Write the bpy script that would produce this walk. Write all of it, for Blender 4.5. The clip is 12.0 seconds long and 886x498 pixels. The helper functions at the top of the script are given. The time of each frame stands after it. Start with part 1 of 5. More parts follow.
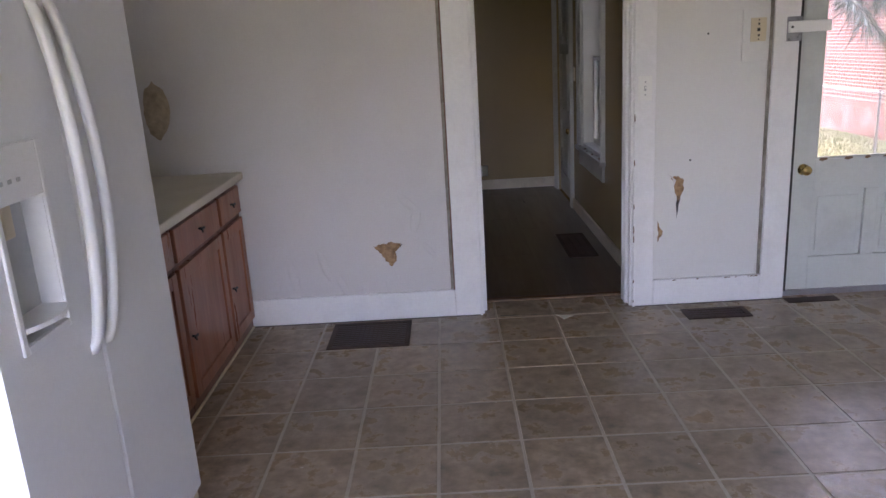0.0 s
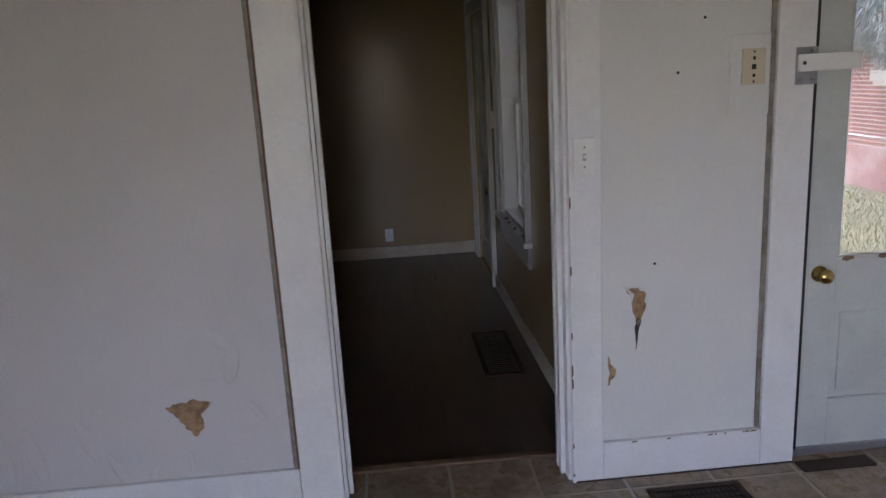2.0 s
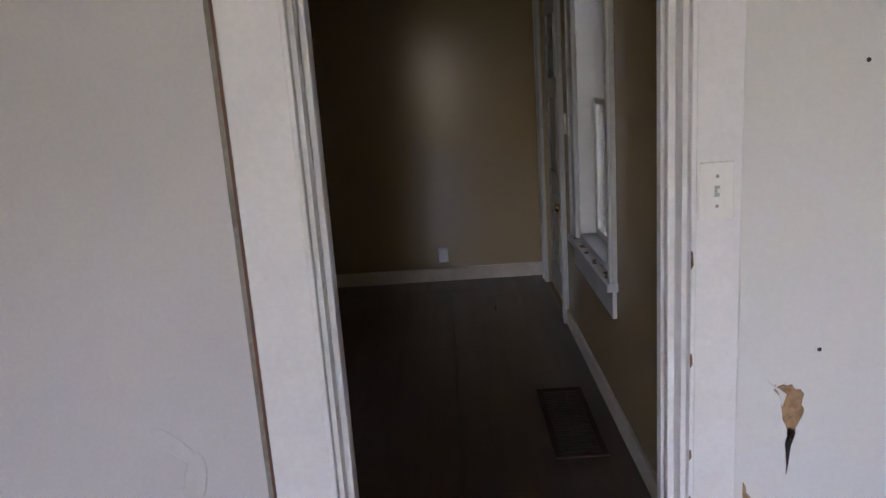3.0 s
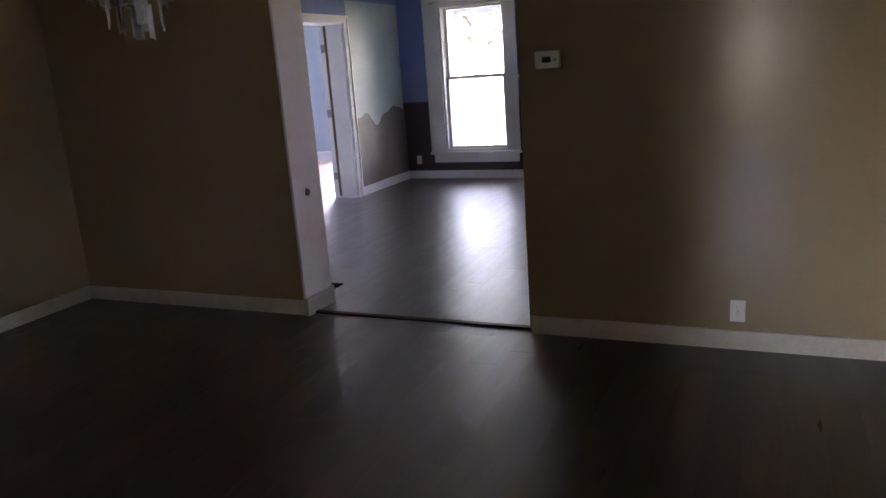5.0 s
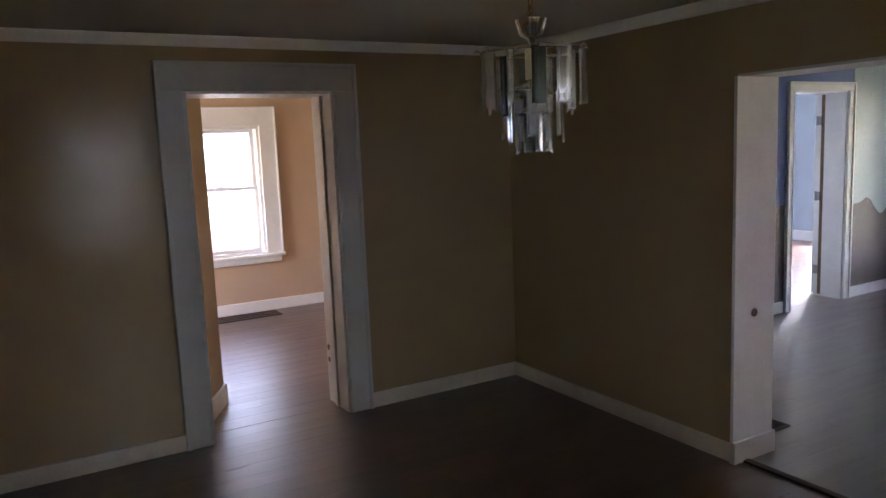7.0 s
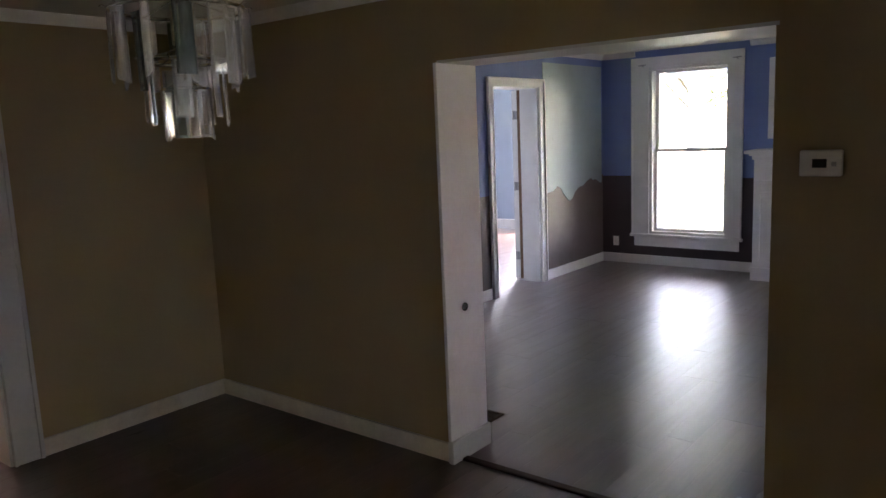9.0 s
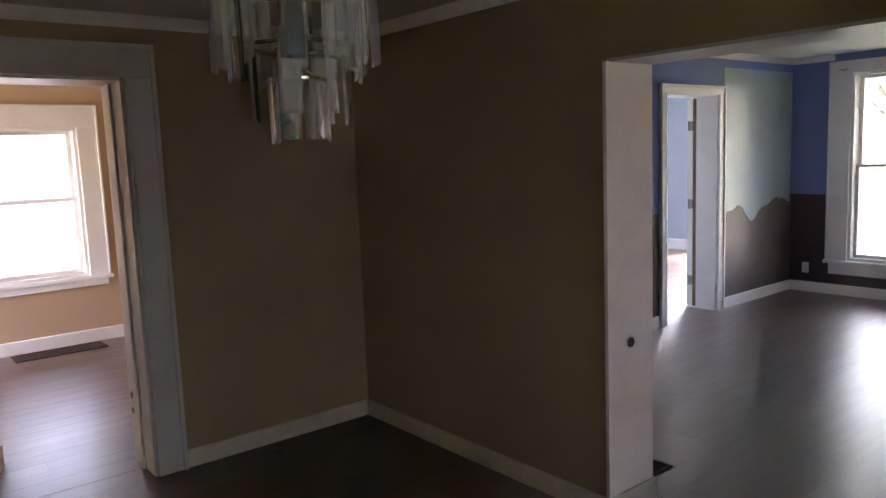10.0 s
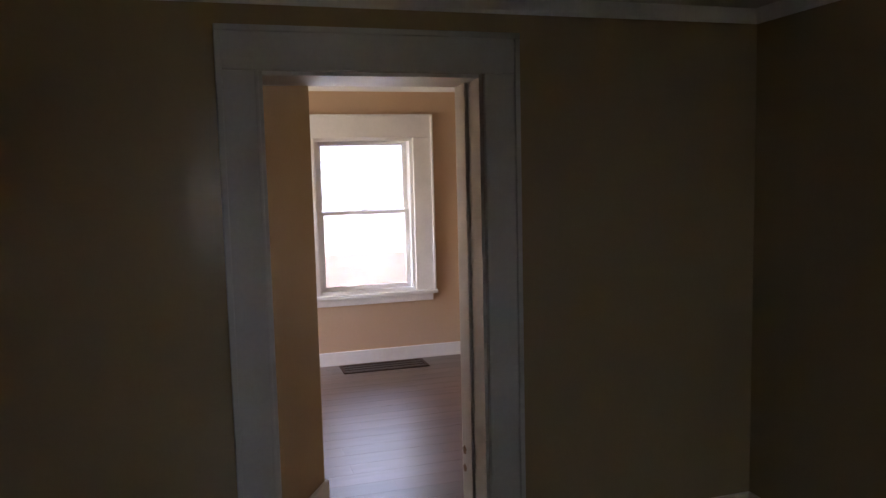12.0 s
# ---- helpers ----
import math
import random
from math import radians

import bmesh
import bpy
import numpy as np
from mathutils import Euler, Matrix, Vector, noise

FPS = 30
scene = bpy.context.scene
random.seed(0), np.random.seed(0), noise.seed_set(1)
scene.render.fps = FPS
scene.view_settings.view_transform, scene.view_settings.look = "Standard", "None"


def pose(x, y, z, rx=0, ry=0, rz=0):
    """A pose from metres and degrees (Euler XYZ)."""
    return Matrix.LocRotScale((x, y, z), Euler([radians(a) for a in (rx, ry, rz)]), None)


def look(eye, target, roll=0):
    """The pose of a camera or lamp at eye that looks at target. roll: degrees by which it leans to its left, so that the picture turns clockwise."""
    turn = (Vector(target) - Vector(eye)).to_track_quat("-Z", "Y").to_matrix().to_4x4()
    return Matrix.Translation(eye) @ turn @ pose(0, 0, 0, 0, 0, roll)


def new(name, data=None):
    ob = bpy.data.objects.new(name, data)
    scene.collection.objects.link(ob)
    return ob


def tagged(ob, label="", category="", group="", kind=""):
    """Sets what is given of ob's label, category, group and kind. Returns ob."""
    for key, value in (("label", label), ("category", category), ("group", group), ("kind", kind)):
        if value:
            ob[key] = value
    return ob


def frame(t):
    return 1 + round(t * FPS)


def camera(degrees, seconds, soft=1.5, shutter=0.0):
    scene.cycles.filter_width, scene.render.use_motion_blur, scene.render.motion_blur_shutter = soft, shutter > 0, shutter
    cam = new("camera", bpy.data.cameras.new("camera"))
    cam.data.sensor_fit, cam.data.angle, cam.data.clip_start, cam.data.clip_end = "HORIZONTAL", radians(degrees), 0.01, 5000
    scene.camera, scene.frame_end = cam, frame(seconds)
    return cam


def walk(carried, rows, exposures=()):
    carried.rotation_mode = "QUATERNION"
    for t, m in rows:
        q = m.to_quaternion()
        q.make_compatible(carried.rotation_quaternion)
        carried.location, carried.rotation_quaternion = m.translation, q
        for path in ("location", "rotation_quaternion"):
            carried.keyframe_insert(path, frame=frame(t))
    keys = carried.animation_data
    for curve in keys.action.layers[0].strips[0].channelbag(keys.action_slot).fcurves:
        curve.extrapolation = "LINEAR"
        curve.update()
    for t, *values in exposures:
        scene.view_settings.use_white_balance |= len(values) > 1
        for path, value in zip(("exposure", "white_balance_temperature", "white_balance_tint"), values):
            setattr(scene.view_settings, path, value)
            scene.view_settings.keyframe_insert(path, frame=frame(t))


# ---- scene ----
cam = camera(61.4, 12.0)
PATH = [
    (0, (-0.162, -4.263, 1.589), (-0.188, -2.334, 1.06), -3.4),
    (0.5, (-0.043, -3.914, 1.587), (0.124, -1.98, 1.105), -3.6),
    (1, (0.04, -3.515, 1.584), (0.262, -1.585, 1.107), -3.4),
    (1.5, (0.096, -3.085, 1.603), (0.31, -1.153, 1.136), -3.2),
    (2, (0.25, -2.638, 1.613), (0.387, -0.697, 1.15), -3.3),
    (2.5, (0.301, -2.182, 1.613), (0.336, -0.235, 1.156), -3.7),
    (2.7, (0.315, -2.02, 1.61), (0.324, -0.074, 1.155), -3.8),
    (4.3, (0.465, -0.471, 1.519), (0.042, 1.419, 1.024), -4.5),
    (4.5, (0.452, -0.324, 1.526), (-0.061, 1.545, 1.035), -4.5),
    (5, (0.359, 0.046, 1.529), (-0.434, 1.819, 1.052), -4.1),
    (5.5, (0.318, 0.423, 1.539), (-0.803, 2.029, 1.135), -4.1),
    (6, (0.196, 0.63, 1.662), (-1.232, 1.993, 1.341), -3.7),
    (6.5, (0.112, 0.718, 1.719), (-1.538, 1.813, 1.441), -2.6),
    (6.7, (0.1, 0.743, 1.723), (-1.614, 1.738, 1.453), -2.4),
    (8.3, (0.103, 0.924, 1.668), (-1.416, 2.184, 1.346), -1.5),
    (8.5, (0.017, 0.987, 1.668), (-1.409, 2.353, 1.35), -1.8),
    (9, (-0.124, 1.117, 1.682), (-1.361, 2.657, 1.37), -2.4),
    (9.5, (-0.215, 1.332, 1.678), (-1.565, 2.78, 1.396), -2.4),
    (10, (-0.388, 1.423, 1.656), (-1.93, 2.671, 1.399), -2.2),
    (10.5, (-0.652, 1.505, 1.666), (-2.368, 2.502, 1.423), -2.0),
    (11, (-0.842, 1.557, 1.665), (-2.671, 2.334, 1.442), -1.5),
    (11.5, (-1.11, 1.551, 1.657), (-2.999, 2.171, 1.441), -1.5),
    (12, (-1.379, 1.538, 1.68), (-3.287, 2.104, 1.48), -1.4),
]
EXPOSURES = [(0.0, 4.6, 7050, 37), (0.6, 4.2, 7050, 35), (1.5, 4.2, 6950, 34), (2.0, 4.2, 6900, 34), (2.7, 4.65, 7000, 35), (4.3, 5.3, 7100, 39), (5.5, 6.2, 6900, 33), (6.0, 6.3, 6950, 30), (6.5, 6.15, 7050, 28), (8.3, 6.15, 7250, 27), (9.5, 6.2, 7600, 29), (10.5, 6.0, 7500, 29), (11.5, 5.6, 7400, 27), (12.0, 5.55, 7350, 26)]
walk(cam, [(t, look(eye, target, roll)) for t, eye, target, roll in PATH], EXPOSURES)

# ---- world and sun: a bright overcast day ----
world = bpy.data.worlds.new("world")
scene.world = world
world.use_nodes = True
wn = world.node_tree
sky = wn.nodes.new("ShaderNodeTexSky")
sky.sky_type = "NISHITA"
sky.sun_disc = False
sky.sun_elevation = radians(60)
sky.sun_rotation = radians(-8)
sky.air_density = 1.0
sky.dust_density = 2.0
sky.ozone_density = 0.6
wn.links.new(sky.outputs["Color"], wn.nodes["Background"].inputs["Color"])
wn.nodes["Background"].inputs["Strength"].default_value = 0.15
sun = new("sun", bpy.data.lights.new("sun", "SUN"))
sun.data.energy = 1.0
sun.data.angle = radians(14)
sun.data.color = (1.0, 0.96, 0.9)
sun.matrix_world = look((0, 0, 20), (-0.8, -5.0, 11.0))



def window_lamp(name, eye, target, width, height, watts, colour):
    """An added area lamp: the sky's light in a window opening that lies outside the view."""
    ob = new(name, bpy.data.lights.new(name, "AREA"))
    ob.data.shape = "RECTANGLE"
    ob.data.size, ob.data.size_y = width, height
    ob.data.energy, ob.data.color = watts, colour
    ob.matrix_world = look(eye, target)
    return ob


window_lamp("far_room_window_light", (-6.0, 11.66, 1.35), (-5.6, 8.5, 0.3), 1.3, 1.6, 3.4, (0.86, 0.93, 1.0))
# Made-up fill: brightens the tan room from an unseen south opening.
window_lamp("tan_room_fill_light", (-7.3, -0.62, 1.4), (-7.0, 2.5, 0.4), 1.2, 1.4, 1.6, (1.0, 0.97, 0.93))

# ---- helpers ----
BASE = {}


def root_of(ob):
    while ob.parent:
        ob = ob.parent
    return ob


def add_box(bm, x0, x1, y0, y1, z0, z1, bevel=0.0):
    m = Matrix.LocRotScale(((x0 + x1) / 2, (y0 + y1) / 2, (z0 + z1) / 2), None, (x1 - x0, y1 - y0, z1 - z0))
    made = bmesh.ops.create_cube(bm, size=1, matrix=m)
    if bevel:
        edges = {e for v in made["verts"] for e in v.link_edges}
        bmesh.ops.bevel(bm, geom=list(edges), offset=bevel, segments=2, affect="EDGES", profile=0.5)
    return bm


def boxes(*rows, bevel=0.0):
    bm = bmesh.new()
    for row in rows:
        add_box(bm, *row, bevel=bevel)
    return bm


def rod(bm, a, b, r, r2=None, n=12):
    """A round bar from a to b."""
    a, b = Vector(a), Vector(b)
    m = Matrix.Translation((a + b) / 2) @ (b - a).to_track_quat("Z", "Y").to_matrix().to_4x4()
    bmesh.ops.create_cone(bm, cap_ends=True, segments=n, radius1=r, radius2=r if r2 is None else r2, depth=(b - a).length, matrix=m)
    return bm


def ball(bm, c, r, sx=1, sy=1, sz=1):
    bmesh.ops.create_uvsphere(bm, u_segments=16, v_segments=10, radius=r, matrix=Matrix.LocRotScale(c, None, (sx, sy, sz)))
    return bm


def lathe(bm, centre, axis, profile, n=20):
    """A turned shape: profile of (along, radius) about an axis through centre."""
    q = Vector(axis).to_track_quat("Z", "Y").to_matrix()
    rings = []
    for d, r in profile:
        rings.append([bm.verts.new(Vector(centre) + q @ Vector((r * math.cos(2 * math.pi * k / n), r * math.sin(2 * math.pi * k / n), d))) for k in range(n)])
    for a, b in zip(rings, rings[1:]):
        for k in range(n):
            bm.faces.new((a[k], a[(k + 1) % n], b[(k + 1) % n], b[k]))
    bm.faces.new(rings[0][::-1])
    bm.faces.new(rings[-1])
    return bm


def prism(bm, outline, thick, place):
    """An outline in a plane's (u, v), pushed out by thick; place(u, v, w) gives the world point."""
    lo = [bm.verts.new(place(u, v, 0)) for u, v in outline]
    hi = [bm.verts.new(place(u, v, thick)) for u, v in outline]
    n = len(outline)
    bm.faces.new(lo[::-1])
    bm.faces.new(hi)
    for k in range(n):
        bm.faces.new((lo[k], lo[(k + 1) % n], hi[(k + 1) % n], hi[k]))
    bmesh.ops.recalc_face_normals(bm, faces=bm.faces)
    return bm


def mesh_of(name, bm, material, smooth=False):
    me = bpy.data.meshes.new(name)
    bm.to_mesh(me)
    bm.free()
    me.materials.append(material)
    if smooth:
        for p in me.polygons:
            p.use_smooth = True
    return me


def thing(name, base, label="", category="", group="", kind=""):
    ob = new(name)
    ob.location = base
    ob.empty_display_size = 0.1
    BASE[ob.name] = Vector(base)
    return tagged(ob, label, category, group, kind)


def part(name, bm, material, parent, label="", smooth=False):
    bmesh.ops.translate(bm, verts=bm.verts, vec=-BASE[root_of(parent).name])
    ob = new(name, mesh_of(name, bm, material, smooth))
    ob.parent = parent
    return tagged(ob, label)


def solid(name, bm, material, label="", category="", kind="structure", smooth=False):
    """A top-level object of one mesh, in world places."""
    ob = new(name, mesh_of(name, bm, material, smooth))
    BASE[ob.name] = Vector((0, 0, 0))
    return tagged(ob, label, category, "", kind)


def wall_boxes(axis, u0, u1, w0, w1, z0, z1, openings=()):
    """A wall along axis ("x" or "y") with openings (u0, u1, z0, z1) cut through it."""
    rows = []
    cuts = sorted({u0, u1, *(o[0] for o in openings), *(o[1] for o in openings)})
    for a, b in zip(cuts, cuts[1:]):
        holes = sorted((o[2], o[3]) for o in openings if o[0] <= a and o[1] >= b)
        z = z0
        for h0, h1 in holes:
            if h0 > z:
                rows.append((a, b, z, h0))
            z = h1
        if z < z1:
            rows.append((a, b, z, z1))
    bm = bmesh.new()
    for a, b, p, q in rows:
        if axis == "x":
            add_box(bm, a, b, w0, w1, p, q)
        else:
            add_box(bm, w0, w1, a, b, p, q)
    bmesh.ops.remove_doubles(bm, verts=bm.verts, dist=1e-5)
    return bm


# ---- materials ----
def material(name, colour, rough=0.6, metal=0.0, grain=0.08, grain_scale=60.0, stain=0.08, stain_scale=2.0, bump=0.1, bump_scale=80.0, spec=0.5, stretch=(1, 1, 1), rand=0.0, stain_colour=None, rough_var=0.1, coat=0.0):
    """Paint, wood or metal with variation at two scales, relief and uneven gloss."""
    m = bpy.data.materials.new(name)
    m.use_nodes = True
    nt = m.node_tree
    b = nt.nodes["Principled BSDF"]
    tc = nt.nodes.new("ShaderNodeTexCoord")
    geo = nt.nodes.new("ShaderNodeNewGeometry")
    mp = nt.nodes.new("ShaderNodeMapping")
    mp.inputs["Scale"].default_value = stretch
    nt.links.new(geo.outputs["Position"], mp.inputs["Vector"])
    vec = mp.outputs["Vector"]
    fine = nt.nodes.new("ShaderNodeTexNoise")
    fine.inputs["Scale"].default_value = grain_scale
    fine.inputs["Detail"].default_value = 5
    big = nt.nodes.new("ShaderNodeTexNoise")
    big.inputs["Scale"].default_value = stain_scale
    big.inputs["Detail"].default_value = 6
    big.inputs["Roughness"].default_value = 0.65
    rel = nt.nodes.new("ShaderNodeTexNoise")
    rel.inputs["Scale"].default_value = bump_scale
    rel.inputs["Detail"].default_value = 3
    off = vec
    if rand:
        info = nt.nodes.new("ShaderNodeObjectInfo")
        add = nt.nodes.new("ShaderNodeVectorMath")
        add.operation = "MULTIPLY_ADD"
        nt.links.new(info.outputs["Random"], add.inputs[0])
        add.inputs[1].default_value = (13.0, 7.0, 29.0)
        nt.links.new(vec, add.inputs[2])
        off = add.outputs[0]
    for n in (fine, big):
        nt.links.new(off, n.inputs["Vector"])
    nt.links.new(geo.outputs["Position"], rel.inputs["Vector"])
    c1 = nt.nodes.new("ShaderNodeMix")
    c1.data_type = "RGBA"
    c1.inputs["A"].default_value = (*colour, 1)
    dirty = stain_colour or tuple(c * 0.55 for c in colour)
    c1.inputs["B"].default_value = (*dirty, 1)
    ramp = nt.nodes.new("ShaderNodeMapRange")
    ramp.inputs["From Min"].default_value, ramp.inputs["From Max"].default_value = 0.45, 0.8
    ramp.inputs["To Max"].default_value = min(1.0, stain * 4)
    nt.links.new(big.outputs["Fac"], ramp.inputs["Value"])
    nt.links.new(ramp.outputs["Result"], c1.inputs["Factor"])
    hsv = nt.nodes.new("ShaderNodeHueSaturation")
    nt.links.new(c1.outputs["Result"], hsv.inputs["Color"])
    val = nt.nodes.new("ShaderNodeMapRange")
    val.inputs["From Min"].default_value, val.inputs["From Max"].default_value = 0.25, 0.75
    val.inputs["To Min"].default_value, val.inputs["To Max"].default_value = 1 - grain, 1 + grain
    nt.links.new(fine.outputs["Fac"], val.inputs["Value"])
    if rand:
        rv = nt.nodes.new("ShaderNodeMapRange")
        rv.inputs["To Min"].default_value, rv.inputs["To Max"].default_value = 1 - rand, 1 + rand
        nt.links.new(info.outputs["Random"], rv.inputs["Value"])
        mul = nt.nodes.new("ShaderNodeMath")
        mul.operation = "MULTIPLY"
        nt.links.new(val.outputs["Result"], mul.inputs[0])
        nt.links.new(rv.outputs["Result"], mul.inputs[1])
        nt.links.new(mul.outputs[0], hsv.inputs["Value"])
    else:
        nt.links.new(val.outputs["Result"], hsv.inputs["Value"])
    nt.links.new(hsv.outputs["Color"], b.inputs["Base Color"])
    rr = nt.nodes.new("ShaderNodeMapRange")
    rr.inputs["From Min"].default_value, rr.inputs["From Max"].default_value = 0.3, 0.7
    rr.inputs["To Min"].default_value, rr.inputs["To Max"].default_value = max(0.02, rough - rough_var), min(1, rough + rough_var)
    nt.links.new(big.outputs["Fac"], rr.inputs["Value"])
    nt.links.new(rr.outputs["Result"], b.inputs["Roughness"])
    b.inputs["Metallic"].default_value = metal
    b.inputs["Specular IOR Level"].default_value = spec
    b.inputs["Coat Weight"].default_value = coat
    if bump:
        bp = nt.nodes.new("ShaderNodeBump")
        bp.inputs["Strength"].default_value = bump
        bp.inputs["Distance"].default_value = 0.004
        nt.links.new(rel.outputs["Fac"], bp.inputs["Height"])
        nt.links.new(bp.outputs["Normal"], b.inputs["Normal"])
    return m


def glass_material(name, tint=(1, 1, 1), rough=0.0, clear=1.0):
    m = bpy.data.materials.new(name)
    m.use_nodes = True
    b = m.node_tree.nodes["Principled BSDF"]
    b.inputs["Base Color"].default_value = (*tint, 1)
    b.inputs["Transmission Weight"].default_value = clear
    b.inputs["Roughness"].default_value = rough
    b.inputs["IOR"].default_value = 1.45
    return m


def pane_material(name, glare=0.0, tint=(0.96, 0.97, 0.96)):
    """Thin window glass: mostly clear, with a mirror's share of gloss; an optional film paints glare haze."""
    m = bpy.data.materials.new(name)
    m.use_nodes = True
    nt = m.node_tree
    nt.nodes.remove(nt.nodes["Principled BSDF"])
    clear = nt.nodes.new("ShaderNodeBsdfTransparent")
    clear.inputs["Color"].default_value = (*tint, 1)
    gloss = nt.nodes.new("ShaderNodeBsdfGlossy")
    gloss.inputs["Roughness"].default_value = 0.02
    fr = nt.nodes.new("ShaderNodeFresnel")
    fr.inputs["IOR"].default_value = 1.45
    mix = nt.nodes.new("ShaderNodeMixShader")
    nt.links.new(fr.outputs["Fac"], mix.inputs["Fac"])
    nt.links.new(clear.outputs["BSDF"], mix.inputs[1])
    nt.links.new(gloss.outputs["BSDF"], mix.inputs[2])
    out = mix.outputs["Shader"]
    if glare:
        film = nt.nodes.new("ShaderNodeBsdfTranslucent")
        film.inputs["Color"].default_value = (*(0.92 * c for c in tint), 1)
        smear = nt.nodes.new("ShaderNodeTexNoise")
        smear.inputs["Scale"].default_value = 5
        rng_ = nt.nodes.new("ShaderNodeMapRange")
        rng_.inputs["To Min"].default_value, rng_.inputs["To Max"].default_value = glare * 0.5, glare * 1.5
        nt.links.new(smear.outputs["Fac"], rng_.inputs["Value"])
        both = nt.nodes.new("ShaderNodeMixShader")
        nt.links.new(rng_.outputs["Result"], both.inputs["Fac"])
        nt.links.new(out, both.inputs[1])
        nt.links.new(film.outputs["BSDF"], both.inputs[2])
        out = both.outputs["Shader"]
    nt.links.new(out, nt.nodes["Material Output"].inputs["Surface"])
    return m


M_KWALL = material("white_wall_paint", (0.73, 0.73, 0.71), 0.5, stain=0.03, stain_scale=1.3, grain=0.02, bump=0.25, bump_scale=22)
# Darker than white_wall_paint: the left end's dimmer light is in this colour.
M_DIMPAPER = material("dimmed_wallpaper", (0.63, 0.61, 0.605), 0.5, stain=0.05, stain_scale=1.1, grain=0.03, grain_scale=90, bump=0.35, bump_scale=9)
M_TRIM = material("white_trim_paint", (0.82, 0.82, 0.82), 0.38, stain=0.05, stain_scale=5, grain=0.03, bump=0.2, bump_scale=30)
M_DOOR = material("greyed_white_door_paint", (0.58, 0.61, 0.585), 0.42, stain=0.10, stain_scale=3, grain=0.03, bump=0.2, bump_scale=30)
# White trim in a duller copy; parts catching more light use white_trim_paint.
M_DTRIM = material("duller_white_trim", (0.55, 0.56, 0.54), 0.42, stain=0.06, stain_scale=4, grain=0.03, bump=0.2, bump_scale=30)
M_BASE = material("dingy_baseboard_paint", (0.66, 0.60, 0.50), 0.45, stain=0.12, stain_scale=6, grain=0.05, bump=0.2, bump_scale=30)
M_TANWALL = material("olive_tan_wall_paint", (0.38, 0.292, 0.17), 0.19, rough_var=0.012, spec=0.3, stain=0.03, stain_scale=1.5, grain=0.02, bump=0.10, bump_scale=28)
M_ROOMTAN = material("warm_tan_wall_paint", (0.53, 0.375, 0.255), 0.5, stain=0.03, stain_scale=1.5, grain=0.02, bump=0.2, bump_scale=28)
M_CEIL = material("ceiling_paint", (0.68, 0.66, 0.62), 0.8, stain=0.03, grain=0.03, bump=0.3, bump_scale=60)
M_BLUE = material("blue_wall_paint", (0.16, 0.24, 0.52), 0.5, stain=0.02, grain=0.02, bump=0.2, bump_scale=28)
M_TEAL = material("pale_teal_wall_paint", (0.36, 0.47, 0.50), 0.35, stain=0.06, stain_scale=3, grain=0.03, bump=0.2, bump_scale=28)
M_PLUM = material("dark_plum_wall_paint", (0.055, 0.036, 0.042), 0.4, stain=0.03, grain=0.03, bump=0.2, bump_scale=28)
M_GREYBROWN = material("grey_brown_lower_wall", (0.135, 0.105, 0.10), 0.42, stain=0.06, stain_scale=3, grain=0.04, bump=0.2, bump_scale=28)
M_FARWALL = material("grey_blue_wall_paint", (0.33, 0.42, 0.53), 0.5, stain=0.02, grain=0.02, bump=0.15, bump_scale=28)
# Brown-grey holds the batten's shadow band as well as grime.
M_CAULKSHADE = material("grimy_shaded_filler", (0.30, 0.27, 0.23), 0.7, grain=0.15, stain=0.3, stain_scale=9, stain_colour=(0.10, 0.08, 0.06), bump=0.3)
M_GROUT = material("tile_joint", (0.46, 0.40, 0.32), 0.55, grain=0.1, stain=0.1, bump=0.2)
M_TILE = material("mottled_stone_vinyl", (0.32, 0.24, 0.165), 0.31, grain=0.26, grain_scale=24, stain=0.35, stain_scale=7, stain_colour=(0.085, 0.062, 0.042), bump=0.12, bump_scale=40, rand=0.12)
M_PLANK = material("dark_laminate_plank", (0.060, 0.032, 0.026), 0.35, grain=0.24, grain_scale=9, stretch=(6, 0.6, 1), stain=0.03, stain_scale=2.2, bump=0.08, bump_scale=50, rand=0.34, rough_var=0.08)
M_PLANK.node_tree.nodes["Principled BSDF"].inputs["Coat Weight"].default_value = 0.9
M_PLANK.node_tree.nodes["Principled BSDF"].inputs["Coat Roughness"].default_value = 0.33
M_UNDER = material("underlay", (0.02, 0.014, 0.012), 0.7)
M_CABINET = material("cherry_cabinet_wood", (0.30, 0.105, 0.05), 0.35, grain=0.2, grain_scale=14, stretch=(3, 3, 0.4), stain=0.1, stain_scale=3, bump=0.06)
# Dark copy of the cherry wood: shade in narrow gaps, put into colour.
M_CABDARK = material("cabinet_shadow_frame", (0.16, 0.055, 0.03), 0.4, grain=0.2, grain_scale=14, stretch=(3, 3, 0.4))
M_COUNTER = material("cream_laminate", (0.62, 0.57, 0.48), 0.4, grain=0.06, grain_scale=120)
M_FRIDGE = material("white_enamel", (0.74, 0.75, 0.77), 0.34, rough_var=0.015, grain=0.02, stain=0.004, stain_scale=3, bump=0.18, bump_scale=160)
M_FRIDGEGREY = material("grey_plastic", (0.45, 0.47, 0.48), 0.4, grain=0.03)
M_BLACK = material("black_plastic", (0.015, 0.015, 0.016), 0.4)
M_BRONZE = material("brown_metal_register", (0.05, 0.028, 0.021), 0.55, metal=0.0, grain=0.15, spec=0.25)
M_BRASS = material("polished_brass", (0.72, 0.50, 0.20), 0.18, metal=1.0, grain=0.05)
M_STEEL = material("galvanised_steel", (0.36, 0.36, 0.38), 0.45, metal=0.7, grain=0.08)
M_WHITEPL = material("white_plastic", (0.86, 0.86, 0.83), 0.35, grain=0.02, stain=0.03)
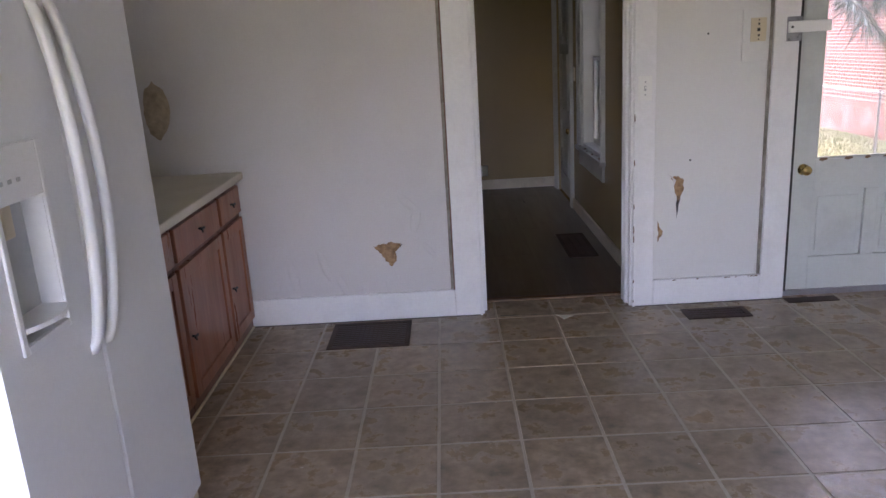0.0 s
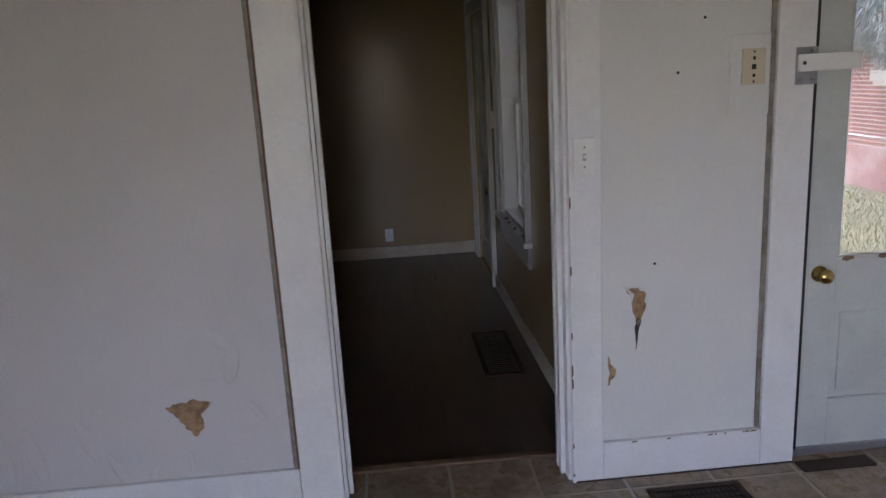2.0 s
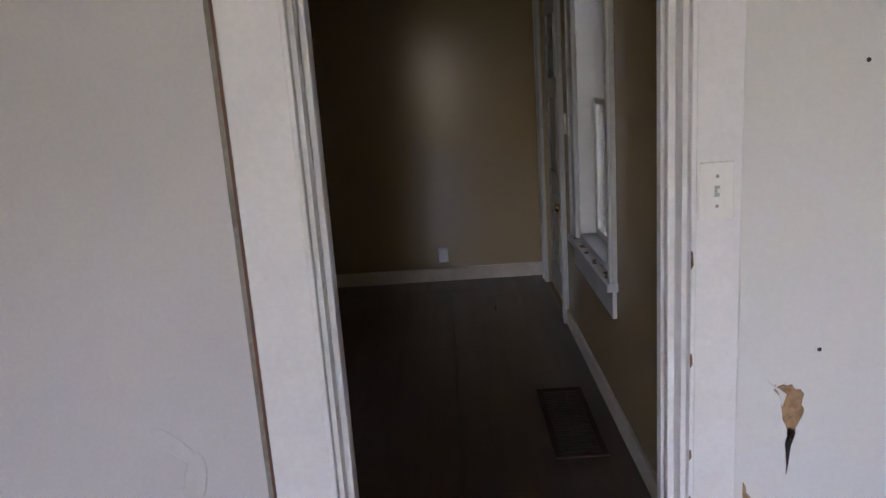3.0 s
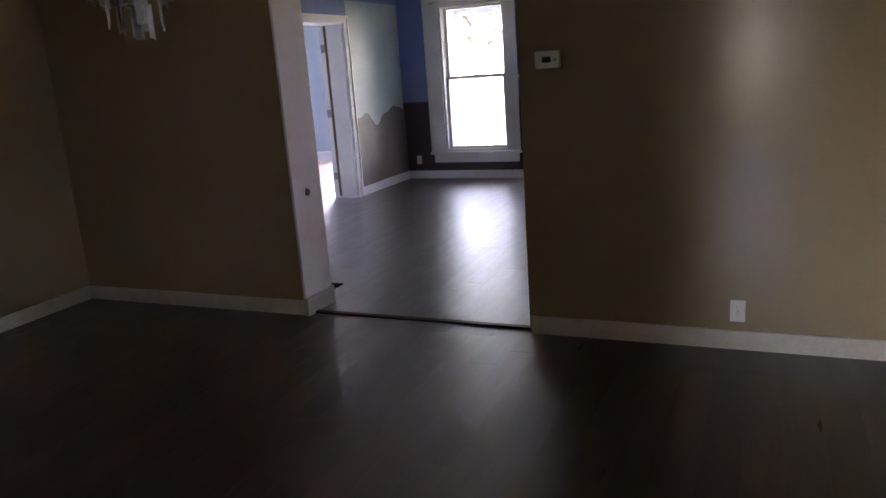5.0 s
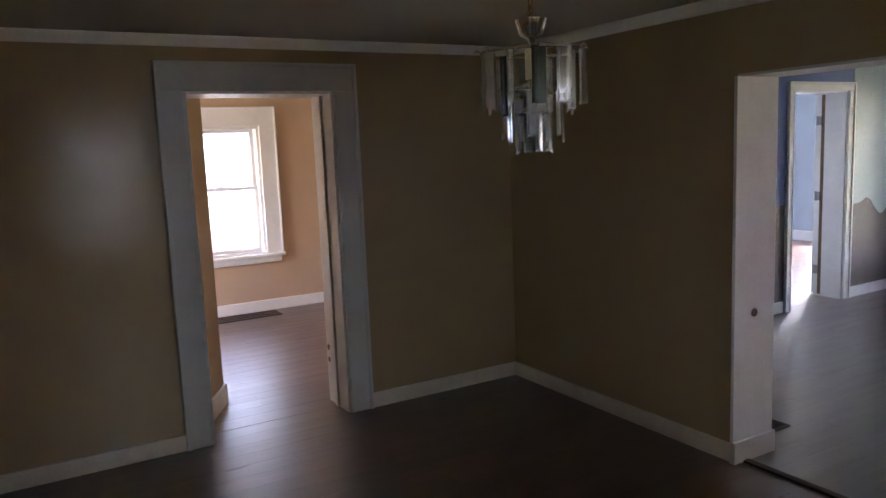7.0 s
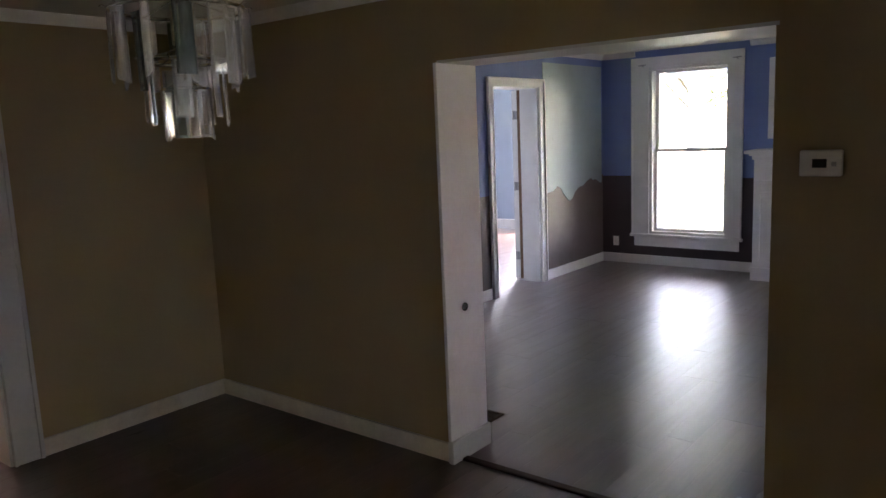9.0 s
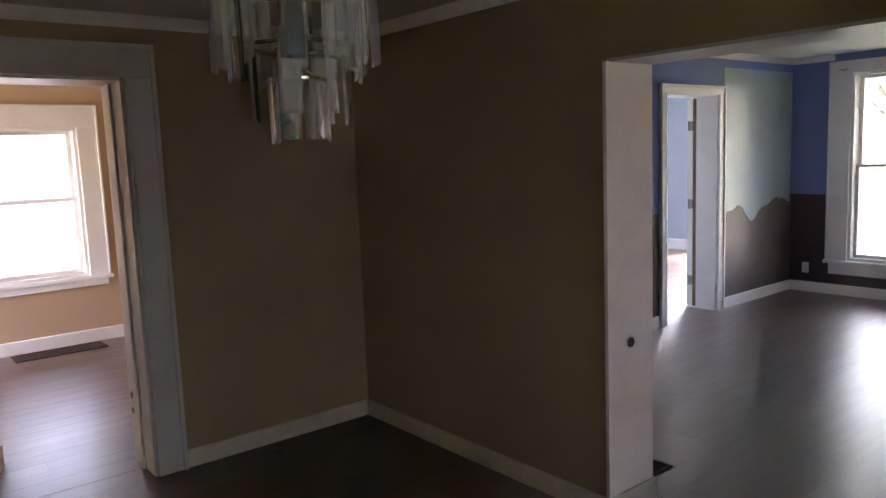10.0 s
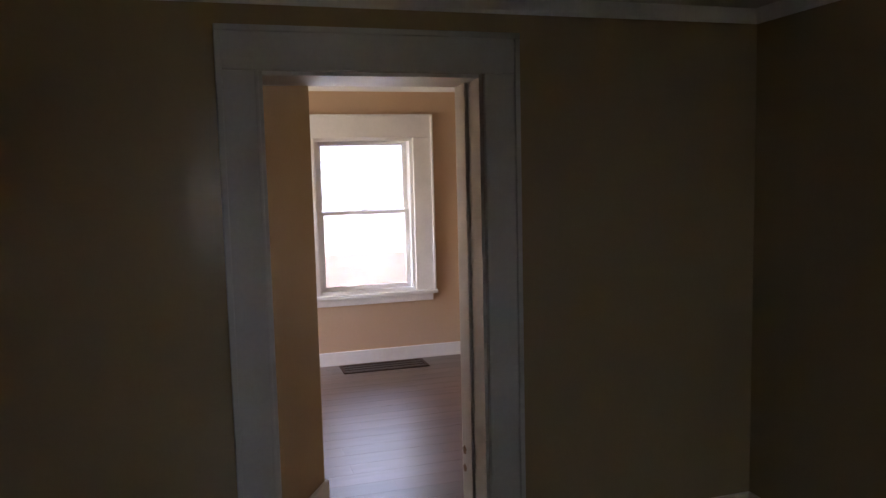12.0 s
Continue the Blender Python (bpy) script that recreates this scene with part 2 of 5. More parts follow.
M_IVORY = material("ivory_plastic", (0.66, 0.58, 0.42), 0.35, grain=0.02, stain=0.03)
M_GYPSUM = material("torn_gypsum_paper", (0.40, 0.245, 0.135), 0.85, grain=0.35, grain_scale=40, stain=0.4, stain_scale=22, stain_colour=(0.13, 0.075, 0.04), bump=0.5, bump_scale=60)
M_OLDPAPER = material("faded_bare_wall", (0.46, 0.37, 0.27), 0.85, grain=0.2, grain_scale=30, stain=0.25, stain_scale=9, stain_colour=(0.22, 0.17, 0.12), bump=0.4, bump_scale=40)
M_BAREWOOD = material("bare_worn_wood", (0.20, 0.12, 0.07), 0.7, grain=0.3, grain_scale=20, stretch=(1, 1, 4), stain=0.2)
M_PANE = pane_material("window_glass")
# Pale film paints the washed-out glare on the back door's glass.
M_GLAREPANE = pane_material("glare_window_glass", 0.14)
# Tints of these panes hold down the brightness of view and daylight.
M_DIMPANE = pane_material("dimmed_window_glass", 0.03, (0.88, 0.92, 0.90))
M_HAZEPANE = pane_material("hazy_window_glass", 0.04, (0.64, 0.64, 0.65))
M_FARPANE = pane_material("dull_window_glass", 0.14, (0.72, 0.74, 0.74))
M_CRYSTAL = glass_material("crystal", (0.95, 0.95, 0.97), 0.05, 0.74)
M_SMOKE = glass_material("smoked_crystal", (0.45, 0.56, 0.60), 0.03, 0.92)
M_CHROME = material("chrome", (0.75, 0.72, 0.66), 0.12, metal=1.0, grain=0.02)
M_BRICK = material("red_brick", (0.31, 0.115, 0.095), 0.8, grain=0.2, grain_scale=30, stain=0.15, stain_scale=8, bump=0.4, rand=0.25)
M_MORTAR = material("mortar", (0.70, 0.66, 0.64), 0.9, grain=0.1, bump=0.3)
M_GRASS = material("grass_ground", (0.13, 0.15, 0.06), 0.9, grain=0.35, grain_scale=20, stain=0.2, stain_scale=1.5, stain_colour=(0.16, 0.14, 0.06), bump=0.6)
M_BLADE = material("grass_blade", (0.11, 0.20, 0.035), 0.8, grain=0.3, grain_scale=5)
M_SIDING = material("white_siding", (0.66, 0.67, 0.68), 0.6, grain=0.05, stain=0.05)
M_NEEDLE = material("spruce_needles", (0.12, 0.175, 0.155), 0.8, grain=0.35, grain_scale=5)
M_BARK = material("bark", (0.09, 0.06, 0.045), 0.95, grain=0.4, grain_scale=30, bump=0.8)
M_ROOFING = material("asphalt_shingle", (0.06, 0.055, 0.055), 0.9, grain=0.3, grain_scale=30)
M_LEAF = material("leaf_green", (0.07, 0.14, 0.03), 0.7, grain=0.3, grain_scale=5)
M_CONCRETE = material("concrete", (0.32, 0.30, 0.28), 0.85, grain=0.2, stain=0.1, bump=0.3)
M_TEALGLASS = material("teal_print", (0.02, 0.30, 0.40), 0.25, grain=0.2, grain_scale=4)
# Opaque pane; the sky's reflection is painted in as blue grey.
M_SKYPANE = material("sky_reflection_pane", (0.30, 0.35, 0.42), 0.12, grain=0.02, bump=0)
# ---- plan ----
KX0, KX1, KY0 = -2.02, 3.0, -5.6          # kitchen
DX0, DX1, DY0, DY1 = -4.33, 1.03, 0.22, 3.947   # dining room
BY0, BY1, BX1 = 4.21, 9.55, 1.03           # blue room
TX0, TX1, TY0, TY1 = -8.10, -4.66, -0.6, 5.6    # tan room
FX0, FY0, FY1 = -8.6, 5.8, 11.65           # room behind the open doorway
H_K, H_D, H_B, H_T = 2.55, 2.39, 2.5, 2.495

# ---- walls ----
DOOR_K = (0.0, 0.898, 0.0, 2.06)
DOOR_X = (1.80, 2.80, 0.0, 2.06)
# One wall in two tones: shaded left part, lighter part past the doorway.
solid("wall_kitchen_end", wall_boxes("x", KX0, 0.45, 0.0, 0.11, 0, H_K, [(0.0, 0.45, 0.0, 2.06)]), M_DIMPAPER, "off-white painted wallpaper wall darkened for its dimmer end, wrinkled and torn", "wall")
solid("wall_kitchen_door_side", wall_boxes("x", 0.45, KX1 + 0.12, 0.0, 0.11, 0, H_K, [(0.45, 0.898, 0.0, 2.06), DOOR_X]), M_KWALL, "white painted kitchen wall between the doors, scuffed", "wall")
solid("wall_dining_kitchen_side", wall_boxes("x", DX0, DX1, 0.11, DY0, 0, H_K, [DOOR_K]), M_TANWALL, "olive tan painted dining room wall", "wall")
# Unseen opening added behind the refrigerator to light the end wall.
solid("wall_kitchen_left", wall_boxes("y", KY0, 0.11, KX0 - 0.12, KX0, 0, H_K, [(-5.2, -3.1, 0.9, 2.1)]), M_KWALL, "plain off-white kitchen wall behind the cabinets", "wall")
solid("wall_kitchen_right", wall_boxes("y", KY0, 0.0, KX1, KX1 + 0.12, 0, H_K), M_KWALL, "plain off-white kitchen wall", "wall")
# Made-up opening out of view, sized and placed for the kitchen's daylight.
solid("wall_kitchen_back", wall_boxes("x", KX0, KX1, KY0 - 0.12, KY0, 0, H_K, [(-1.15, 0.35, 0.35, 2.1)]), M_KWALL, "plain off-white kitchen wall with an added opening for daylight", "wall")
WIN_D = (1.46, 2.28, 0.66, 2.06)
DOOR_D = (2.86, 3.72, 0.0, 2.04)
solid("wall_dining_right", wall_boxes("y", 0.11, DY1, DX1, DX1 + 0.22, -0.3, H_K, [WIN_D, DOOR_D]), M_TANWALL, "olive tan painted dining room wall with a window and a door", "wall")
OPEN_B = (-2.39, -0.86, 0.0, 2.012)
solid("wall_dining_far", wall_boxes("x", DX0, DX1, DY1, 4.08, 0, H_K, [OPEN_B]), M_TANWALL, "olive tan painted wall with a wide cased opening", "wall")
solid("wall_blue_near", wall_boxes("x", DX0, DX1, 4.08, BY0, 0, H_K, [OPEN_B]), M_BLUE, "blue painted wall beside the wide opening", "wall")
DOOR_T = (1.70, 2.60, 0.0, 2.085)
solid("wall_dining_left", wall_boxes("y", DY0, DY1, -4.50, DX0, 0, H_K, [DOOR_T]), M_TANWALL, "olive tan painted wall with a tall cased doorway", "wall")
solid("wall_tan_near", wall_boxes("y", TY0, TY1, TX1, -4.50, 0, H_K, [DOOR_T]), M_ROOMTAN, "warm tan painted wall of the side room", "wall")
WIN_T = (2.36, 3.26, 0.604, 2.02)
solid("wall_tan_window", wall_boxes("y", TY0, TY1, TX0 - 0.2, TX0, -0.2, H_K, [WIN_T]), M_ROOMTAN, "warm tan painted wall with a sash window", "wall")
# Opening added out of view to hold the tan room's fill lamp.
solid("wall_tan_south", wall_boxes("x", TX0, TX1, TY0 - 0.12, TY0, -0.2, H_K, [(-7.9, -6.7, 0.7, 2.1)]), M_ROOMTAN, "plain warm tan wall", "wall")
solid("wall_tan_north", boxes((TX0, TX1, TY1, TY1 + 0.1, 0, H_K)), M_ROOMTAN, "plain warm tan wall", "wall")
# Darker dining room paint stands in for the weak light on this wall.
bm = bmesh.new()
prism(bm, [(-4.664, 1.70), (-5.2, 1.99), (-5.2, 1.55), (-4.664, 1.55)], H_T + 0.1, lambda u, v, w: (u, v, w - 0.1))
solid("wall_angled_return", bm, M_TANWALL, "short slanting wall inside the cased doorway, darker olive tan for its weak light", "wall")
DOOR_B = (7.20, 8.06, 0.0, 2.10)
solid("wall_blue_left", wall_boxes("y", BY0, BY1, -4.46, -4.33, 0, H_K, [DOOR_B]), M_BLUE, "blue over dark plum painted wall with an open doorway", "wall")
solid("wall_far_room_near", wall_boxes("y", FY0, FY1, -4.62, -4.46, 0, H_K, [DOOR_B]), M_FARWALL, "grey blue wall of the room beyond the doorway", "wall")
solid("wall_far_room_end", wall_boxes("x", FX0, -4.46, FY1, FY1 + 0.12, 0, H_K, [(-6.65, -5.35, 0.5, 2.2)]), M_FARWALL, "plain grey blue end wall with a white baseboard", "wall")
solid("wall_far_room_side", wall_boxes("y", FY0, FY1, FX0 - 0.15, FX0, 0, H_K), M_FARWALL, "plain grey blue wall", "wall")
solid("wall_far_room_south", boxes((FX0, -4.62, FY0 - 0.1, FY0, 0, H_K)), M_FARWALL, "plain grey blue wall", "wall")
WIN_B = (-3.725, -2.81, 0.37, 2.30)
solid("wall_blue_front", wall_boxes("x", -4.33, BX1, BY1, BY1 + 0.18, 0, H_K, [WIN_B]), M_BLUE, "blue over dark plum front wall with a tall sash window", "wall")
# Unseen opening added to bring more daylight into the blue room.
solid("wall_blue_right", wall_boxes("y", DY1, BY1, BX1, BX1 + 0.16, 0, H_K, [(5.6, 7.2, 0.5, 2.2)]), M_BLUE, "plain blue wall with an added opening for daylight", "wall")

# layers on the blue room's walls: plum and teal paint, grey brown lower bands
def on_left(u, v, w):
    return (-4.33 + w, u, v)


def on_front(u, v, w):
    return (u, BY1 - w, v)


wall_bl = bpy.data.objects["wall_blue_left"]
wall_bf = bpy.data.objects["wall_blue_front"]
# Lower band here is a lighter grey brown than the front wall's plum.
part("lower_paint", prism(bmesh.new(), [(BY0, 0.0), (7.12, 0.0), (7.12, 1.035), (BY0, 1.035)], 0.003, on_left), M_GREYBROWN, wall_bl, "grey brown lower band below the blue")
rng = random.Random(4)
edge = []
u = 8.16
while u < BY1 - 0.02:
    dip = -0.17 * math.exp(-((u - 8.68) / 0.16) ** 2) + 0.035 * math.sin(u * 9)
    edge.append((u, 1.0 + dip + rng.uniform(-0.012, 0.02)))
    u += 0.045
part("lower_paint", prism(bmesh.new(), [(8.16, 0.0), (BY1, 0.0), (BY1, 1.08), (8.16, 1.08)], 0.003, on_left), M_GREYBROWN, wall_bl, "grey brown lower band below the patch")
part("paint_patch", prism(bmesh.new(), [(BY1 - 0.03, 2.36), (8.16, 2.36)] + edge, 0.007, on_left), M_TEAL, wall_bl, "pale teal patch of fresh paint with a ragged lower edge")
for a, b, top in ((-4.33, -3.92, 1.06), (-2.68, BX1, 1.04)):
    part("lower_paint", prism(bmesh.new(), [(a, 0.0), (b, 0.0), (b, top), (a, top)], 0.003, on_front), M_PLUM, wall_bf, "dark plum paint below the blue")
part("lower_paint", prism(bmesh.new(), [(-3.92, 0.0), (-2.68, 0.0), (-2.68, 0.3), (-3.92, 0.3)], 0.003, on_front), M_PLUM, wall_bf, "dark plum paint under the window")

# ---- ceilings ----
solid("ceiling_kitchen", boxes((KX0 - 0.12, KX1 + 0.12, KY0 - 0.12, 0.11, H_K, H_K + 0.1)), M_CEIL, "plain off-white kitchen ceiling", "ceiling")
solid("ceiling_dining", boxes((DX0, DX1, DY0, DY1, H_D, H_D + 0.1)), M_CEIL, "plain off-white dining room ceiling", "ceiling")
solid("ceiling_blue_room", boxes((-4.33, BX1, BY0, BY1, H_B, H_B + 0.1)), M_CEIL, "plain white ceiling of the blue room", "ceiling")
solid("ceiling_tan_room", boxes((TX0 - 0.2, TX1 - 0.002, TY0 - 0.1, TY1 + 0.1, H_T, H_T + 0.1)), M_CEIL, "plain white ceiling of the tan room", "ceiling")
solid("ceiling_far_room", boxes((FX0 - 0.15, -4.46, FY0 - 0.08, FY1 + 0.12, H_K + 0.02, H_K + 0.12)), M_CEIL, "plain ceiling of the far room", "ceiling")
# Added to shut out sky; cut back so it reaches the left opening.
solid("roof", boxes((-2.25, 3.3, -5.9, -0.1, 2.72, 2.84), (-8.9, 3.3, -0.1, 11.9, 2.72, 2.84), (-8.9, -4.4, -0.95, -0.1, 2.72, 2.84)), M_ROOFING, "flat unseen roof added to close the rooms", "roof")

# ---- floors ----
floor_k = solid("floor_kitchen", boxes((KX0, KX1, KY0, 0.215, -0.12, -0.0022)), M_GROUT, "brown stone-patterned vinyl tile floor with pale joints", "floor")
floor_d = solid("floor_dining", boxes((DX0 - 0.17, DX1, 0.215, DY1 + 0.06, -0.12, -0.004)), M_UNDER, "dark brown laminate plank floor", "floor")
floor_b = solid("floor_blue_room", boxes((-4.46, BX1, DY1 + 0.06, BY1, -0.12, -0.004)), M_UNDER, "dark brown laminate plank floor with dusty sheen", "floor")
floor_t = solid("floor_tan_room", boxes((TX0, TX1, TY0, TY1, -0.2, -0.049), (TX1, -4.5, 1.6, 2.7, -0.2, -0.008)), M_UNDER, "dark brown laminate plank floor", "floor")
floor_f = solid("floor_far_room", boxes((FX0, -4.46, FY0, FY1, -0.12, -0.004)), M_UNDER, "dark brown laminate plank floor", "floor")


# ---- trim ----
def baseboard(rows, mat, label):
    bm = bmesh.new()
    for r in rows:
        add_box(bm, *r, bevel=0.004)
    return solid("baseboard", bm, mat, label, "baseboard")


B = 0.018
baseboard([(KX0 + 0.58, -0.162, -0.022, 0.0, 0, 0.168), (1.02, 1.66, -0.022, 0.0, 0, 0.16), (2.922, KX1, -0.022, 0, 0, 0.15)], M_TRIM, "tall white painted kitchen baseboard, scuffed")
baseboard([(DX0, DX0 + B, DY0, 1.55, 0, 0.10), (DX0, DX0 + B, 2.76, DY1, 0, 0.10)], M_BASE, "white baseboard below the tan wall")
baseboard([(DX0, -2.392, DY1 - B, DY1, 0, 0.10)], M_BASE, "white baseboard below the tan wall")
baseboard([(-0.858, DX1, DY1 - B, DY1, 0, 0.105)], M_BASE, "white baseboard with a worn stretch")
baseboard([(DX1 - B, DX1, DY0, 2.74, 0, 0.10), (DX1 - B, DX1, 3.84, DY1, 0, 0.10)], M_BASE, "white baseboard below the window wall")
baseboard([(DX0, -0.17, DY0, DY0 + B, 0, 0.10)], M_BASE, "white baseboard")
baseboard([(-4.33, -4.33 + B, BY0, 7.10, 0, 0.11), (-4.33, -4.33 + B, 8.16, BY1, 0, 0.11)], M_TRIM, "white baseboard below the plum paint")
baseboard([(-4.33, -2.5, BY1 - B, BY1, 0, 0.11)], M_TRIM, "white baseboard below the front window")
baseboard([(TX0, TX0 + B, TY0, TY1, -0.045, 0.078)], M_TRIM, "cream baseboard under the sash window")
baseboard([(FX0, -4.62, FY1 - B, FY1, 0, 0.16)], M_TRIM, "white baseboard in the far room")
bm = bmesh.new()
for a, b in (((-4.67, 1.704), (-5.196, 1.996)),):
    d = Vector((b[0] - a[0], b[1] - a[1], 0)).normalized()
    n = Vector((-d.y, d.x, 0)) * -B
    prism(bm, [(a[0], a[1]), (b[0], b[1]), (b[0] + n.x, b[1] + n.y), (a[0] + n.x, a[1] + n.y)], 0.14, lambda u, v, w: (u, v, w - 0.045))
solid("baseboard", bm, M_TRIM, "cream baseboard on the slanting wall", "baseboard")


def crown(rows, mat, label):
    """Crown strips: (axis, u0, u1, wall, into, z_top): a sloped bar between wall and ceiling."""
    for axis, u0, u1, wall, into, z in rows:
        prof = [(0, -0.06), (0.012, -0.062), (0.018, -0.048), (0.042, -0.018), (0.048, -0.006), (0.048, 0), (0, 0)]
        bm = bmesh.new()
        if axis == "x":
            prism(bm, prof, u1 - u0, lambda u, v, w: (u0 + w, wall + into * u, z + v))
        else:
            prism(bm, prof, u1 - u0, lambda u, v, w: (wall + into * u, u0 + w, z + v))
        solid("crown_trim", bm, mat, label, "crown moulding")


crown([("y", DY0, DY1, DX0, 1, H_D), ("x", DX0, DX1, DY1, -1, H_D), ("y", DY0, DY1, DX1, -1, H_D), ("x", DX0, DX1, DY0, 1, H_D)], M_TRIM, "white crown moulding round the dining room")
crown([("y", BY0, BY1, -4.33, 1, H_B), ("x", -4.33, -3.9, BY1, -1, H_B), ("x", -2.6, BX1, BY1, -1, H_B)], M_TRIM, "white crown moulding round the blue room")
crown([("y", TY0, TY1, TX0, 1, H_T)], M_TRIM, "cream crown moulding in the tan room")


def casing(name, frame_axis, u0, u1, top, face, out, width_l, width_r, head, mat, label, depth=0.022, band=True, inner=True):
    """Door or opening trim on the plane face, standing proud by depth in direction out."""
    th = thing(name, (0, 0, 0), label, "door casing", "", "structure")

    def bx(a, b, p, q, d0, d1):
        lo, hi = sorted((face + out * d0, face + out * d1))
        return (a, b, lo, hi, p, q) if frame_axis == "x" else (lo, hi, a, b, p, q)

    part("side_board", boxes(bx(u0 - width_l, u0, 0, top, 0, depth), bevel=0.004), mat, th)
    part("side_board", boxes(bx(u1, u1 + width_r, 0, top, 0, depth), bevel=0.004), mat, th)
    if head:
        part("head_board", boxes(bx(u0 - width_l, u1 + width_r, top, top + head, 0, depth + 0.002), bevel=0.004), mat, th)
    if band:
        w = 0.024
        part("back_band", boxes(bx(u0 - width_l, u0 - width_l + w, 0, top + head - w, depth, depth + 0.014), bevel=0.004), mat, th)
        part("back_band", boxes(bx(u1 + width_r - w, u1 + width_r, 0, top + head - w, depth, depth + 0.014), bevel=0.004), mat, th)
        if head:
            part("back_band", boxes(bx(u0 - width_l, u1 + width_r, top + head - w, top + head, depth + 0.002, depth + 0.014), bevel=0.004), mat, th)
    if inner:
        w = 0.014
        part("inner_bead", boxes(bx(u0 - w, u0, 0, top, depth, depth + 0.006), bevel=0.003), mat, th)
        part("inner_bead", boxes(bx(u1, u1 + w, 0, top, depth, depth + 0.006), bevel=0.003), mat, th)
    return th


casing("kitchen_door_trim", "x", 0.0, 0.898, 2.06, 0.0, -1, 0.16, 0.122, 0.14, M_TRIM, "white painted casing round the kitchen doorway, chipped", band=False)
casing("back_door_trim", "x", 1.80, 2.80, 2.06, 0.0, -1, 0.14, 0.12, 0.14, M_TRIM, "white painted casing round the back door", band=False, inner=False)
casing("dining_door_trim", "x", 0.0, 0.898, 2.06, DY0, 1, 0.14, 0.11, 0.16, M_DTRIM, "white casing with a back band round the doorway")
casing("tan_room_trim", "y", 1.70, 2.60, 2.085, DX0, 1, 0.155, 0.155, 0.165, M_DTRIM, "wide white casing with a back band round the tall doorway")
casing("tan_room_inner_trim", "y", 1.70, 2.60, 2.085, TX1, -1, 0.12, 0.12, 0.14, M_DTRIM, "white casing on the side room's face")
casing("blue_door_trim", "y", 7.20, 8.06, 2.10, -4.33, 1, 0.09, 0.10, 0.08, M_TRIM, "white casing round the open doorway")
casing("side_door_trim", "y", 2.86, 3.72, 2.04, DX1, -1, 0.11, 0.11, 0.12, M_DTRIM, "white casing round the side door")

# jamb linings
jl = thing("kitchen_jamb_trim", (0, 0, 0), "white painted jamb with stops and worn edges", "door jamb", "", "structure")
part("jamb_board", boxes((0.0, 0.012, 0.002, DY0, 0, 2.06)), M_TRIM, jl)
part("jamb_board", boxes((0.886, 0.898, 0.002, DY0, 0, 2.06)), M_TRIM, jl)
part("head_board", boxes((0.012, 0.886, 0.002, DY0, 2.048, 2.06)), M_TRIM, jl)
for y in (0.05, 0.11):
    part("stop", boxes((0.866, 0.886, y, y + 0.03, 0, 2.048), bevel=0.004), M_TRIM, jl)
part("stop", boxes((0.012, 0.03, 0.05, 0.08, 0, 2.048), bevel=0.004), M_TRIM, jl)
jt = thing("tan_jamb_trim", (0, 0, 0), "white painted deep jamb with scraped hinge marks", "door jamb", "", "structure")
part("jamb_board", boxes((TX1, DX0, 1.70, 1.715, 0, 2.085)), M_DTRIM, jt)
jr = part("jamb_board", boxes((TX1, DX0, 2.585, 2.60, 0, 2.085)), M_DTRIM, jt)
# Lit head board takes the brighter white, the jamb boards the duller copy.
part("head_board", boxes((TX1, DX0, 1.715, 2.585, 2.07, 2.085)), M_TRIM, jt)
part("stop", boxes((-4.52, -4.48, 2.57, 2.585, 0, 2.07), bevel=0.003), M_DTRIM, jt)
for z, h in ((0.36, 0.035), (0.275, 0.03)):
    part("scrape_mark", prism(bmesh.new(), [(-4.56, z), (-4.53, z + 0.006), (-4.52, z + h), (-4.545, z + h + 0.012), (-4.57, z + h * 0.7)], 0.002, lambda u, v, w: (u - 0.08, 2.585 - w, v)), M_BAREWOOD, jr, "bare wood scrape")
jo = thing("opening_jamb_trim", (0, 0, 0), "white painted jamb of the wide opening with a lock hole", "door jamb", "", "structure")
# Lit side board takes the brighter white; plinth and head the duller copy.
lj = part("jamb_board", boxes((-2.39, -2.37, DY1 - 0.03, 4.235, 0, 2.0), bevel=0.003), M_TRIM, jo)
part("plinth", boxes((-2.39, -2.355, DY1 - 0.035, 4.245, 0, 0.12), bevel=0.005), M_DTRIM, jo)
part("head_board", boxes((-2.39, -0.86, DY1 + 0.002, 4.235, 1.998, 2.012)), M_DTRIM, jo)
part("jamb_board", boxes((-0.872, -0.86, DY1 + 0.004, 4.235, 0, 1.998)), M_TANWALL, jo)
part("lock_hole", lathe(bmesh.new(), (-2.37, 4.07, 0.795), (1, 0, 0), [(0, 0.022), (0.004, 0.022), (0.004, 0.015), (0.001, 0.014)]), M_BLACK, lj, "dark round lock hole")
part("jamb_board", boxes((-4.46, -4.33, 7.20, 7.212, 0, 2.1)), M_TRIM, thing("blue_jamb_trim", (0, 0, 0), "white painted jamb with worn edge and hinges", "door jamb", "", "structure"))
jb = bpy.data.objects["blue_jamb_trim"]
bjb = part("jamb_board", boxes((-4.62, -4.33, 8.046, 8.06, 0, 2.1)), M_TRIM, jb)
part("head_board", boxes((-4.62, -4.33, 7.212, 8.046, 2.088, 2.1)), M_TRIM, jb)
part("worn_edge", boxes((-4.585, -4.55, 8.043, 8.046, 0.02, 2.08)), M_BAREWOOD, bjb, "strip of bare worn wood")
for z in (0.28, 1.05, 1.82):
    part("hinge", boxes((-4.625, -4.585, 8.03, 8.044, z - 0.045, z + 0.045), (-4.63, -4.618, 8.02, 8.034, z - 0.05, z + 0.05), bevel=0.002), M_STEEL, jb, "dull steel butt hinge")

